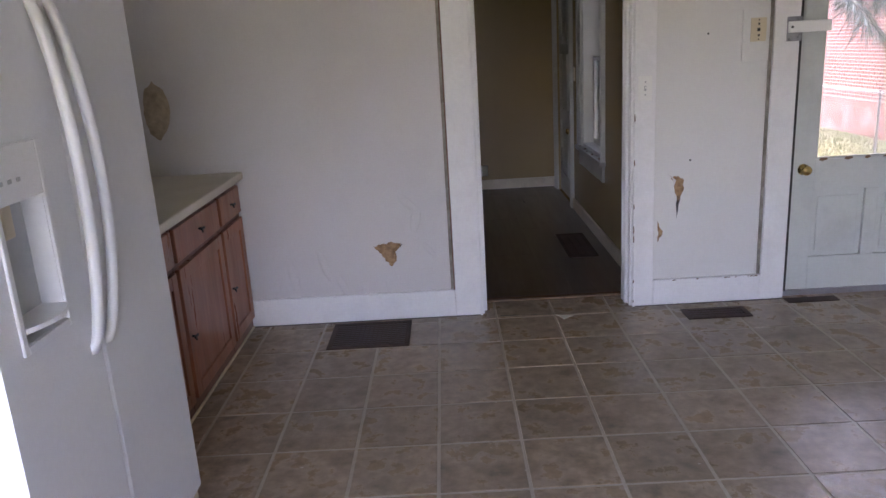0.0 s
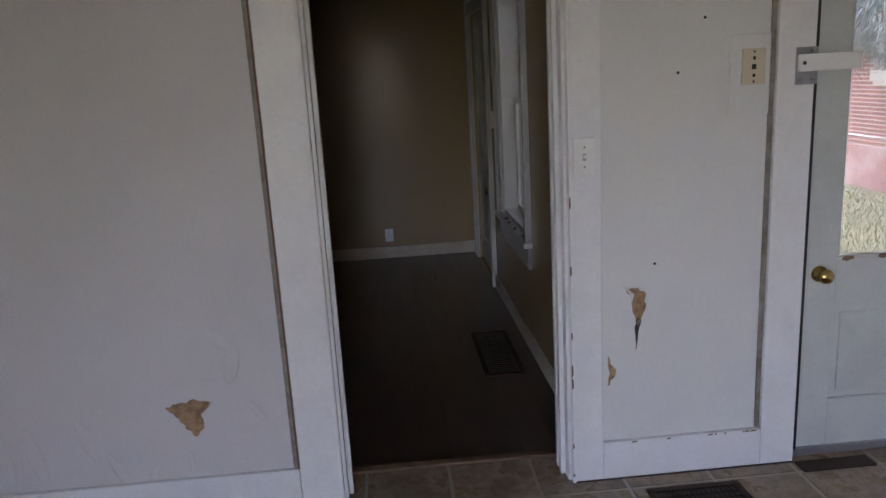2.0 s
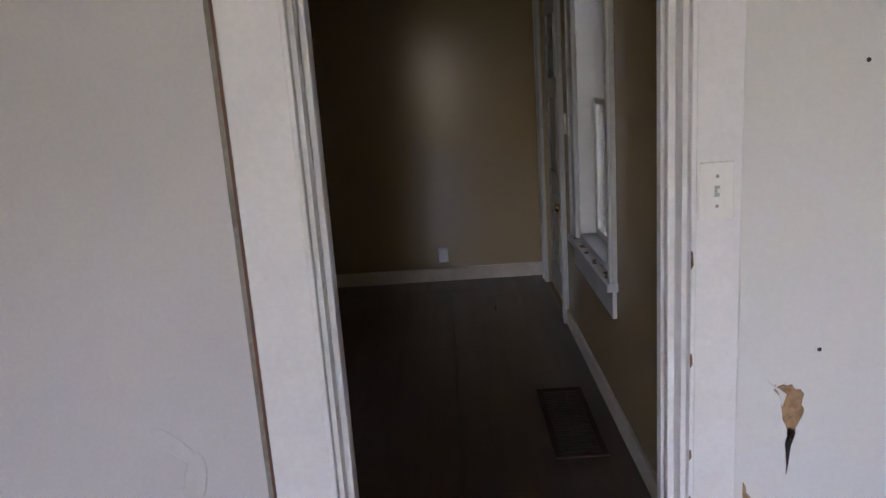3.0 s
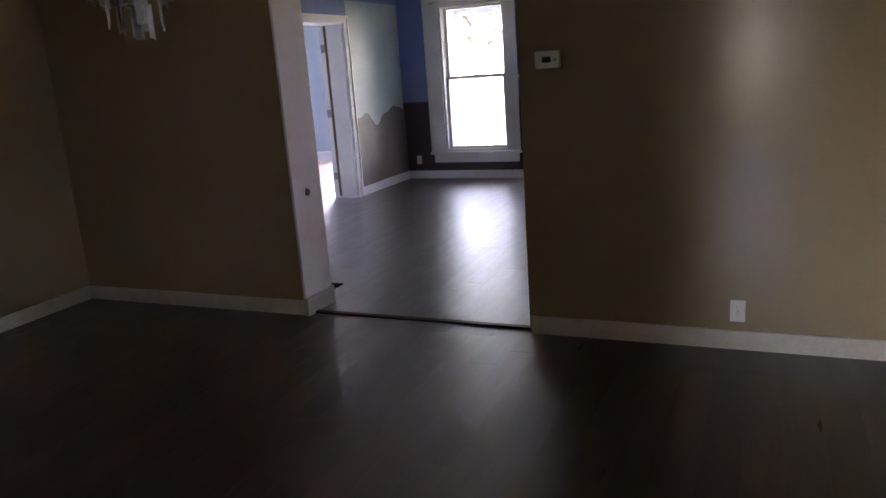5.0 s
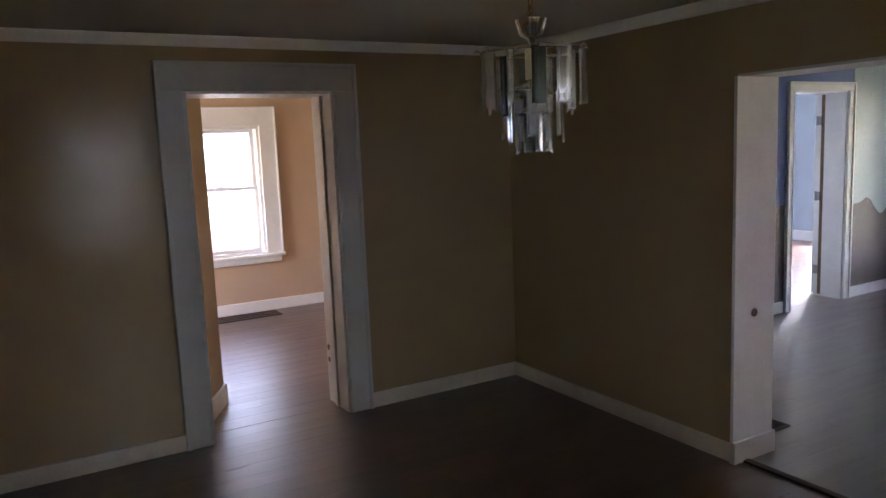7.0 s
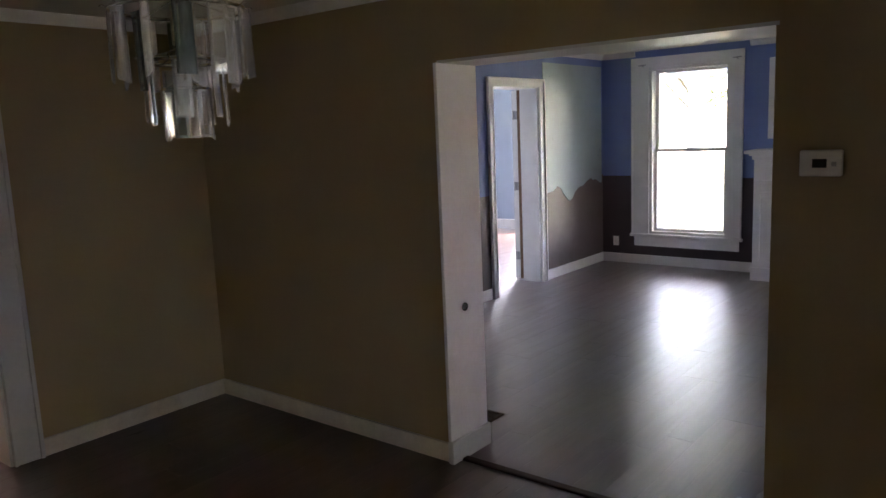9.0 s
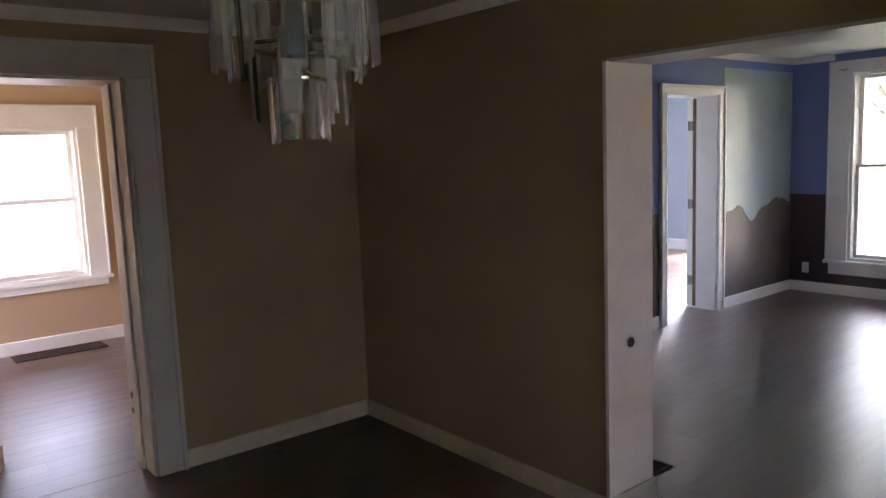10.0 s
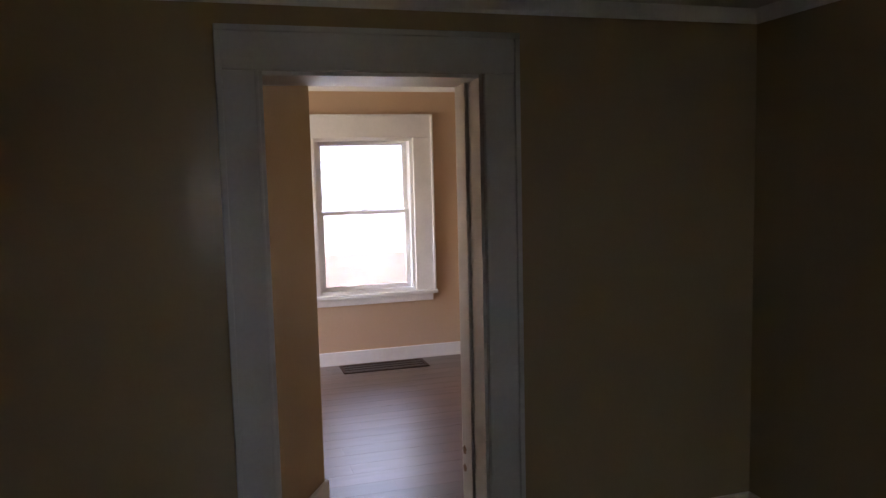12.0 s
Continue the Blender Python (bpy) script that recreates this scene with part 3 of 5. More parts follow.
solid("threshold", boxes((TX1 - 0.01, -4.502, 1.715, 2.585, -0.02, 0.0)), M_PLANK, "dark plank strip in the deep doorway", "threshold")
solid("threshold", boxes((0.0, 0.898, 0.20, 0.245, -0.004, 0.01), bevel=0.004), M_BAREWOOD, "worn brown wooden threshold strip", "threshold")
solid("threshold", boxes((-2.37, -0.86, 3.985, 4.03, -0.004, 0.012), bevel=0.005), M_BRONZE, "dark transition strip between the plank floors", "threshold")


# ---- windows ----
def sash_window(name, axis, u0, u1, z0, z1, inner, out, meet, label, mat, cas=0.12, casl=None, head=0.14, apron=0.12, depth=0.12, sill_out=0.05, glass=None):
    """A double-hung window in a wall whose room face is at inner; out is the way to the open air."""
    th = thing(name, (0, 0, 0), label, "window", "", "structure")
    casl = cas if casl is None else casl

    def bx(a, b, p, q, d0, d1):
        lo, hi = sorted((inner + out * d0, inner + out * d1))
        return (a, b, lo, hi, p, q) if axis == "x" else (lo, hi, a, b, p, q)

    t = 0.03
    fr = part("window_frame", boxes(bx(u0, u0 + t, z0, z1, -0.002, depth), bx(u1 - t, u1, z0, z1, -0.002, depth), bx(u0 + t, u1 - t, z1 - t, z1, -0.002, depth), bx(u0 + t, u1 - t, z0, z0 + t, -0.002, depth)), mat, th)
    part("casing", boxes(bx(u0 - casl, u0, z0 - 0.02, z1, -0.024, 0), bevel=0.004), mat, th)
    part("casing", boxes(bx(u1, u1 + cas, z0 - 0.02, z1, -0.024, 0), bevel=0.004), mat, th)
    part("casing_head", boxes(bx(u0 - casl, u1 + cas, z1, z1 + head, -0.026, 0), bevel=0.004), mat, th)
    part("casing_band", boxes(bx(u0 - casl, u0 - casl + 0.02, z0, z1 + head, -0.036, -0.024), bx(u1 + cas - 0.02, u1 + cas, z0, z1 + head, -0.036, -0.024), bx(u0 - casl, u1 + cas, z1 + head - 0.02, z1 + head, -0.036, -0.026), bevel=0.003), mat, th)
    sl = part("window_sill", boxes(bx(u0 - casl - 0.015, u1 + cas + 0.015, z0 - 0.035, z0, -sill_out, 0.02), bevel=0.006), mat, th)
    part("apron", boxes(bx(u0 - casl * 0.85, u1 + cas * 0.85, z0 - 0.035 - apron, z0 - 0.035, -0.02, 0), bevel=0.004), mat, th)
    s = 0.04
    for lo, hi, d, nm in ((meet - 0.015, z1 - t, depth * 0.72, "upper_sash"), (z0 + t, meet + 0.02, depth * 0.4, "lower_sash")):
        a, b = u0 + t, u1 - t
        sa = part(nm, boxes(bx(a, a + s, lo, hi, d, d + 0.03), bx(b - s, b, lo, hi, d, d + 0.03), bx(a + s, b - s, hi - s * 0.8, hi, d, d + 0.03), bx(a + s, b - s, lo, lo + s * 0.9, d, d + 0.03), bevel=0.003), mat, th)
        pane = part("pane", boxes(bx(a + s, b - s, lo + s * 0.9, hi - s * 0.8, d + 0.014, d + 0.018)), glass or M_PANE, sa)
        pane.visible_shadow = False
    c = (u0 + u1) / 2
    part("sash_lock", boxes(bx(c - 0.03, c + 0.03, meet + 0.02, meet + 0.035, depth * 0.4 - 0.005, depth * 0.4 + 0.02), bevel=0.003), M_STEEL, th)
    return th, sl


w_d, sill_d = sash_window("window_1", "y", *WIN_D, DX1, 1, 1.40, "white double-hung sash window with clouded panes and peeling sill", M_DTRIM, cas=0.11, casl=0.10, apron=0.13, depth=0.21, glass=M_DIMPANE)
w_b, sill_b = sash_window("window_2", "x", *WIN_B, BY1, 1, 1.35, "tall white double-hung window with bright glass", M_TRIM, cas=0.155, casl=0.215, head=0.12, apron=0.115, depth=0.16, glass=M_FARPANE)
w_t, sill_t = sash_window("window_3", "y", *WIN_T, TX0, -1, 1.34, "cream double-hung window with a deep sill", M_TRIM, cas=0.19, casl=0.19, head=0.21, apron=0.065, depth=0.16, glass=M_HAZEPANE)
# ---- doors ----
def knob(parent, centre, axis, mat, r=0.028):
    k = part("door_knob", lathe(bmesh.new(), centre, axis, [(0, r * 1.1), (0.006, r * 1.1), (0.01, 0.012), (0.03, 0.012), (0.036, r * 0.8), (0.05, r), (0.062, r * 0.85), (0.068, r * 0.4)]), mat, parent, "round door knob", True)
    return k


d1 = thing("door_1", (2.275, 0.04, 0), "white half-glazed back door, closed, paint chipped below the glass", "door", "", "structure")
Y0, Y1 = 0.02, 0.062
GX0, GX1, GZ0, GZ1 = 1.955, 2.645, 0.825, 1.93
part("stile", boxes((1.812, GX0, Y0, Y1, 0.03, 2.05), bevel=0.003), M_DOOR, d1)
part("stile", boxes((GX1, 2.788, Y0, Y1, 0.03, 2.05), bevel=0.003), M_DOOR, d1)
part("top_rail", boxes((GX0, GX1, Y0, Y1, GZ1, 2.05), bevel=0.003), M_DOOR, d1)
part("middle_rail", boxes((GX0, GX1, Y0, Y1, 0.64, GZ0), bevel=0.003), M_DOOR, d1)
part("bottom_rail", boxes((GX0, GX1, Y0, Y1, 0.03, 0.24), bevel=0.003), M_DOOR, d1)
part("mullion", boxes((2.262, 2.338, Y0, Y1, 0.24, 0.64), bevel=0.003), M_DOOR, d1)
for a, b in ((GX0, 2.262), (2.338, GX1)):
    part("panel", boxes((a, b, 0.034, 0.05, 0.24, 0.64), (a + 0.035, b - 0.035, 0.026, 0.034, 0.275, 0.605), bevel=0.004), M_DOOR, d1)
gl = part("glass_pane", boxes((GX0, GX1, 0.04, 0.044, GZ0, GZ1)), M_GLAREPANE, d1)
gl.visible_shadow = False
bm = boxes((GX0, GX0 + 0.014, Y0 + 0.004, 0.04, GZ0, GZ1), (GX1 - 0.014, GX1, Y0 + 0.004, 0.04, GZ0, GZ1), (GX0, GX1, Y0 + 0.004, 0.04, GZ1 - 0.014, GZ1), (GX0 + 0.014, GX1 - 0.014, Y0 + 0.004, 0.04, GZ0, GZ0 + 0.012), bevel=0.003)
part("glazing_bead", bm, M_DOOR, d1)
rng = random.Random(11)
x = GX0 + 0.02
while x < GX1 - 0.05:
    w = rng.uniform(0.02, 0.09)
    h = rng.uniform(0.006, 0.016)
    part("paint_chip", prism(bmesh.new(), [(x, GZ0 - 0.004), (x + w * 0.4, GZ0 - h), (x + w, GZ0 - 0.002), (x + w * 0.9, GZ0 + 0.008), (x + w * 0.2, GZ0 + 0.009)], 0.002, lambda u, v, q: (u, Y0 - q, v)), M_BAREWOOD, d1, "chip of bare brown wood")
    x += w + rng.uniform(0.02, 0.1)
# Black strips added to draw the dark line of the door gap.
part("gap_shade", boxes((1.80, 1.821, -0.003, 0.0185, 0.04, 2.06), (2.788, 2.80, 0.034, 0.05, 0.0, 2.06), (1.812, 2.788, 0.034, 0.05, 2.05, 2.06)), M_BLACK, d1, "black strips painting the gap's shade round the slab")
knob(d1, (1.888, Y0, 0.771), (0, -1, 0), M_BRASS, 0.029)
part("strike_plate", boxes((1.80, 1.812, 0.012, 0.022, 0.73, 0.80)), M_BRASS, d1)
part("sweep", boxes((1.806, 2.794, 0.008, 0.03, 0.004, 0.04), bevel=0.004), M_STEEL, d1, "pale metal door sweep")
for z in (0.34, 1.17):
    part("hinge", boxes((2.785, 2.802, 0.004, 0.022, z - 0.045, z + 0.045), bevel=0.003), M_BAREWOOD, d1, "chipped painted hinge")

lt = thing("door_latch", (1.765, -0.022, 1.5), "bent steel barn latch screwed to the white casing", "latch")
part("plate", boxes((1.725, 1.808, -0.027, -0.022, 1.495, 1.625), bevel=0.002), M_STEEL, lt)
part("swing_bar", boxes((1.728, 1.96, -0.048, -0.030, 1.54, 1.60), bevel=0.005), M_WHITEPL, lt, "white painted swing bar")
for x, z in ((1.74, 1.51), (1.785, 1.613), (1.79, 1.515)):
    part("screw", lathe(bmesh.new(), (x, -0.027, z), (0, -1, 0), [(0, 0.008), (0.004, 0.007)], 12), M_STEEL, lt, "", True)
part("pivot", lathe(bmesh.new(), (1.745, -0.048, 1.57), (0, -1, 0), [(0, 0.007), (0.003, 0.006)], 12), M_BLACK, lt)

d2 = thing("door_2", (1.08, 3.3, 0), "white panelled side door, closed, with a brass knob", "door", "", "structure")
X0, X1 = DX1 + 0.02, DX1 + 0.06
part("stile", boxes((X0, X1, 2.864, 2.98, 0.01, 2.036), bevel=0.003), M_DTRIM, d2)
part("stile", boxes((X0, X1, 3.60, 3.716, 0.01, 2.036), bevel=0.003), M_DTRIM, d2)
for z0, z1 in ((0.01, 0.2), (0.76, 0.88), (1.42, 1.52), (1.93, 2.036)):
    part("rail", boxes((X0, X1, 2.98, 3.60, z0, z1), bevel=0.003), M_DTRIM, d2)
part("mullion", boxes((X0, X1, 3.25, 3.33, 0.2, 0.76), bevel=0.003), M_DTRIM, d2)
part("mullion", boxes((X0, X1, 3.25, 3.33, 0.88, 1.42), bevel=0.003), M_DTRIM, d2)
part("mullion", boxes((X0, X1, 3.25, 3.33, 1.52, 1.93), bevel=0.003), M_DTRIM, d2)
for z0, z1 in ((0.2, 0.76), (0.88, 1.42), (1.52, 1.93)):
    for a, b in ((2.98, 3.25), (3.33, 3.60)):
        part("panel", boxes((X0 + 0.014, X1, a, b, z0, z1), (X0 + 0.006, X0 + 0.014, a + 0.04, b - 0.04, z0 + 0.04, z1 - 0.04), bevel=0.004), M_DTRIM, d2)
knob(d2, (X0, 2.92, 0.715), (-1, 0, 0), M_BRASS, 0.027)
part("deadbolt", lathe(bmesh.new(), (X0, 2.92, 1.36), (-1, 0, 0), [(0, 0.03), (0.012, 0.028), (0.014, 0.01), (0.03, 0.009)]), M_BRASS, d2, "", True)
cl2 = part("latch_plate", boxes((X0 - 0.010, X0, 2.885, 2.945, 1.37, 1.50), bevel=0.003), M_BLACK, d2, "black latch plate")
part("latch_box", boxes((X0 - 0.034, X0 - 0.010, 2.90, 2.94, 1.41, 1.475), bevel=0.004), M_WHITEPL, cl2, "white latch box")

d3 = thing("door_3", (-4.66, 8.07, 0), "white door swung wide open against the wall of the far room", "door", "", "structure")
part("slab", boxes((-4.675, -4.635, 8.08, 8.90, 0.01, 2.08), bevel=0.003), M_TRIM, d3)
part("panel", boxes((-4.683, -4.675, 8.2, 8.78, 0.2, 0.9), (-4.683, -4.675, 8.2, 8.78, 1.05, 1.9), bevel=0.003), M_TRIM, d3)


# ---- small fixtures ----
def plate(name, axis, c, w, h, face, out, mat, label, cat, detail):
    """A wall plate at c = (u, z): a bevelled cover with its own small parts."""
    u, z = c
    th = thing(name, (u, face, z - h / 2) if axis == "x" else (face, u, z - h / 2), label, cat)

    def bx(a, b, p, q, d0, d1):
        lo, hi = sorted((face + out * d0, face + out * d1))
        return (a, b, lo, hi, p, q) if axis == "x" else (lo, hi, a, b, p, q)

    part("cover", boxes(bx(u - w / 2, u + w / 2, z - h / 2, z + h / 2, 0.0015, 0.0085), bevel=0.002), mat, th)
    # Thin black sheet added for the shadow line under the cover's edge.
    part("cover_shade", boxes(bx(u - w / 2 + 0.002, u + w / 2 - 0.002, z - h / 2 + 0.002, z + h / 2 - 0.002, 0, 0.0015)), M_BLACK, th, "black sheet painting the shadow gap behind the cover")
    screws = [h * 0.41, -h * 0.41]
    if detail == "outlet":
        for s in (0.02, -0.02):
            so = part("socket", boxes(bx(u - 0.016, u + 0.016, z + s - 0.014, z + s + 0.014, 0.0085, 0.011), bevel=0.0015), mat, th)
            part("slot", boxes(bx(u - 0.008, u - 0.005, z + s - 0.004, z + s + 0.0085, 0.011, 0.009), bx(u + 0.005, u + 0.008, z + s - 0.004, z + s + 0.0085, 0.011, 0.009)), M_BLACK, so)
        screws = [0]
    if detail == "switch":
        part("toggle_slot", boxes(bx(u - 0.006, u + 0.006, z - 0.013, z + 0.013, 0.0085, 0.0093)), M_FRIDGEGREY, th)
        part("toggle", boxes(bx(u - 0.004, u + 0.004, z - 0.002, z + 0.009, 0.0093, 0.021), bevel=0.0015), mat, th)
        screws = [h * 0.26, -h * 0.26]
    if detail == "jack":
        part("socket", boxes(bx(u - 0.008, u + 0.008, z - 0.009, z + 0.009, 0.0085, 0.0097)), M_BLACK, th)
        for s in (0.03, -0.03):
            part("stud", boxes(bx(u - 0.005, u + 0.005, z + s - 0.006, z + s + 0.006, 0.0085, 0.0115), bevel=0.002), M_BLACK, th)
    for s in screws:
        part("screw", boxes(bx(u - 0.0035, u + 0.0035, z + s - 0.0035, z + s + 0.0035, 0.0085, 0.010), bevel=0.001), M_BLACK if detail == "jack" else M_STEEL, th)
    return th


plate("light_switch", "x", (0.955, 1.288), 0.078, 0.135, -0.028, -1, M_WHITEPL, "white toggle light switch on the door casing", "light switch", "switch")
bk = thing("backing_board", (1.55, 0, 1.38), "painted white backing board for the telephone jack", "wall plate")
part("board", boxes((1.49, 1.639, -0.012, 0.0, 1.40, 1.68), bevel=0.003), M_KWALL, bk)
plate("phone_jack", "x", (1.574, 1.567), 0.085, 0.125, -0.012, -1, M_IVORY, "ivory telephone wall jack on its board", "phone jack", "jack")
plate("wall_outlet", "x", (0.239, 0.207), 0.074, 0.116, DY1, -1, M_WHITEPL, "white double wall outlet above the baseboard", "outlet", "outlet")
plate("wall_outlet", "x", (-4.15, 0.262), 0.074, 0.116, BY1 - 0.003, -1, M_WHITEPL, "white wall outlet on the dark plum paint", "outlet", "outlet")
plate("light_switch", "y", (2.66, 1.26), 0.074, 0.12, DX1, -1, M_IVORY, "ivory light switch beside the side door", "light switch", "switch")

th = thing("thermostat", (-0.71, DY1, 1.47), "white box thermostat with a small grey display", "thermostat")
part("case", boxes((-0.777, -0.643, DY1 - 0.028, DY1, 1.475, 1.565), bevel=0.006), M_WHITEPL, th)
part("display", boxes((-0.735, -0.69, DY1 - 0.030, DY1 - 0.028, 1.505, 1.535)), M_BLACK, th, "small dark display")
part("button", boxes((-0.675, -0.66, DY1 - 0.031, DY1 - 0.028, 1.51, 1.525), bevel=0.001), M_FRIDGEGREY, th)

for x, z in ((1.306, 1.561), (1.218, 1.835), (1.228, 0.867), (1.40, 1.745)):
    nh = thing("nail_hole", (x, 0, z), "small dark nail hole in the white wall", "nail hole", "nail holes")
    part("hole", lathe(bmesh.new(), (x, 0.0005, z), (0, -1, 0), [(0, 0.006), (0.0015, 0.0055)], 8), M_BLACK, nh)


# ---- torn wall patches ----
def tear(name, outline, label, flap=None, mat=M_GYPSUM):
    us = [p[0] for p in outline]
    vs = [p[1] for p in outline]
    t = thing(name, (sum(us) / len(us), 0, min(vs)), label, "wall damage")
    part("bare_patch", prism(bmesh.new(), outline, 0.0025, lambda u, v, w: (u, -w, v)), mat, t)
    if flap:
        f = bmesh.new()
        prism(f, flap, 0.002, lambda u, v, w: (u, -0.004 - w - 0.10 * max(0, (u - flap[0][0])) ** 1.0, v))
        part("curled_paper", f, M_DIMPAPER, t, "curled white paper flap")
    return t


def ragged(points, seed, amp=0.006, n=4):
    r = random.Random(seed)
    out = []
    for (a, b), (c, d) in zip(points, points[1:] + points[:1]):
        for k in range(n):
            f = k / n
            out.append((a + (c - a) * f + r.uniform(-amp, amp), b + (d - b) * f + r.uniform(-amp, amp)))
    return out


tear("torn_wall_patch", ragged([(-0.625, 0.4550), (-0.590, 0.4720), (-0.520, 0.4780), (-0.460, 0.4670), (-0.495, 0.4200), (-0.503, 0.3600), (-0.535, 0.3300), (-0.560, 0.3700), (-0.595, 0.4200)], 1), "fan-shaped torn patch of bare brown gypsum on the white wall", [(-0.503, 0.4200), (-0.450, 0.4700), (-0.472, 0.4300), (-0.490, 0.3900)])
tear("torn_wall_patch", ragged([(1.117, 0.7770), (1.162, 0.7770), (1.190, 0.7520), (1.197, 0.7020), (1.177, 0.6570), (1.162, 0.6220), (1.144, 0.6820), (1.137, 0.7320)], 2, 0.005), "narrow torn patch of bare gypsum with a hanging flap", [(1.097, 0.7970), (1.147, 0.7570), (1.137, 0.7220), (1.127, 0.7620)])
tear("wall_gouge", [(-0.458, 0.4685), (-0.475, 0.4420), (-0.494, 0.4180), (-0.504, 0.3750), (-0.509, 0.3770), (-0.500, 0.4200), (-0.480, 0.4440)], "dark cut edge of the torn patch", None, M_BLACK)
tear("wall_gouge", ragged([(1.159, 0.6620), (1.177, 0.6520), (1.167, 0.6120), (1.158, 0.5320), (1.152, 0.6120)], 3, 0.002), "dark vertical gouge below the torn patch", None, M_BLACK)
tear("torn_wall_patch", ragged([(1.047, 0.5120), (1.062, 0.4720), (1.082, 0.4520), (1.067, 0.4220), (1.047, 0.3870), (1.052, 0.4420)], 5, 0.003), "small torn sliver of bare gypsum beside the casing")
tear("wall_patch", ragged([(-1.790, 1.4800), (-1.730, 1.4300), (-1.705, 1.3400), (-1.730, 1.2200), (-1.790, 1.1500), (-1.840, 1.1900), (-1.860, 1.3100), (-1.840, 1.4300)], 6, 0.004), "oval patch of bare tan wall above the counter", None, M_OLDPAPER)

# chips along the kitchen trim
rng = random.Random(21)
kt = bpy.data.objects["kitchen_door_trim"]
for k in range(10):
    z = rng.choice((0.03, 0.06, 0.4, 0.45, 0.78, 0.82, 0.85, 1.1, 0.15, 0.6))
    h = rng.uniform(0.012, 0.05)
    part("paint_chip", prism(bmesh.new(), [(0.8985, z), (0.905, z + h * 0.3), (0.903, z + h), (0.8985, z + h * 1.1)], 0.0015, lambda u, v, w: (u, -0.0285 - w, v)), M_BAREWOOD, kt, "chip of bare wood")
for k in range(9):
    x = rng.uniform(1.04, 1.62)
    w = rng.uniform(0.008, 0.03)
    part("paint_chip", prism(bmesh.new(), [(x, 0.151), (x + w, 0.153), (x + w, 0.157), (x + w * 0.3, 0.158)], 0.0015, lambda u, v, q: (u, -0.0222 - q, v)), M_BAREWOOD, kt, "chip of bare wood")
gap = solid("wall_trim", boxes((-0.184, -0.1665, -0.008, 0.0, 0.17, H_K), bevel=0.002), M_CAULKSHADE, "thin upright batten beside the door casing, toned for grime and shadow", "trim")
solid("wall_trim", boxes((1.640, 1.6585, -0.010, 0.0, 0.162, H_K), bevel=0.002), M_CAULKSHADE, "thin upright batten beside the back door casing, toned for grime and shadow", "trim")
# Solid dark strip in place of the gap's shade.
solid("wall_trim", boxes((-0.1665, -0.1605, -0.0225, 0.0, 0.17, H_K)), M_CABDARK, "dark strip painting the shade of the gap beside the door casing", "trim")

# blistered wallpaper low on the kitchen wall
wk = bpy.data.objects["wall_kitchen_end"]
for x, z, h, lean, w, high in ((-0.93, 0.35, 0.10, -18, 0.022, 0.006), (-0.83, 0.22, 0.085, -24, 0.020, 0.006), (-0.41, 0.71, 0.075, -46, 0.024, 0.004), (-0.37, 0.61, 0.08, 12, 0.030, 0.006), (-0.30, 0.42, 0.06, -38, 0.016, 0.004), (-0.56, 0.23, 0.05, -6, 0.014, 0.004), (-1.12, 0.30, 0.12, -10, 0.028, 0.005), (-1.22, 0.24, 0.07, 8, 0.018, 0.005), (-0.70, 0.20, 0.04, 30, 0.016, 0.004)):
    bm = bmesh.new()
    bmesh.ops.create_uvsphere(bm, u_segments=18, v_segments=12, radius=1, matrix=Matrix.Translation((x, 0, z)) @ pose(0, 0, 0, 0, lean, 0) @ Matrix.Diagonal((w, high * 0.45, h, 1)))
    part("blister", bm, M_DIMPAPER, wk, "raised wrinkle in the painted wallpaper", True)

# peeled sill of the dining window
rng = random.Random(8)
for k in range(16):
    y = 1.40 + 0.94 * k / 16 + rng.uniform(-0.02, 0.02)
    x = DX1 + rng.choice((-0.04, -0.03, 0.0, 0.02)) + rng.uniform(-0.004, 0.006)
    pts = ragged([(x, y), (x + rng.uniform(0.012, 0.03), y + 0.006), (x + 0.02, y + rng.uniform(0.03, 0.07)), (x - 0.003, y + 0.04)], k, 0.004, 2)
    part("paint_chip", prism(bmesh.new(), pts, 0.0018, lambda u, v, w: (u, v, 0.6605 + w)), M_BAREWOOD, sill_d, "patch of bare brown wood")


# Contact shade at the baseboard's foot, drawn as a solid black strip.
solid("joint_shade", boxes((KX0 + 0.60, -0.002, -0.0262, -0.0225, 0.0, 0.005), (0.90, 1.798, -0.0262, -0.0225, 0.0, 0.005)), M_BLACK, "black strip painting the joint's shade where baseboard meets tile", "trim")


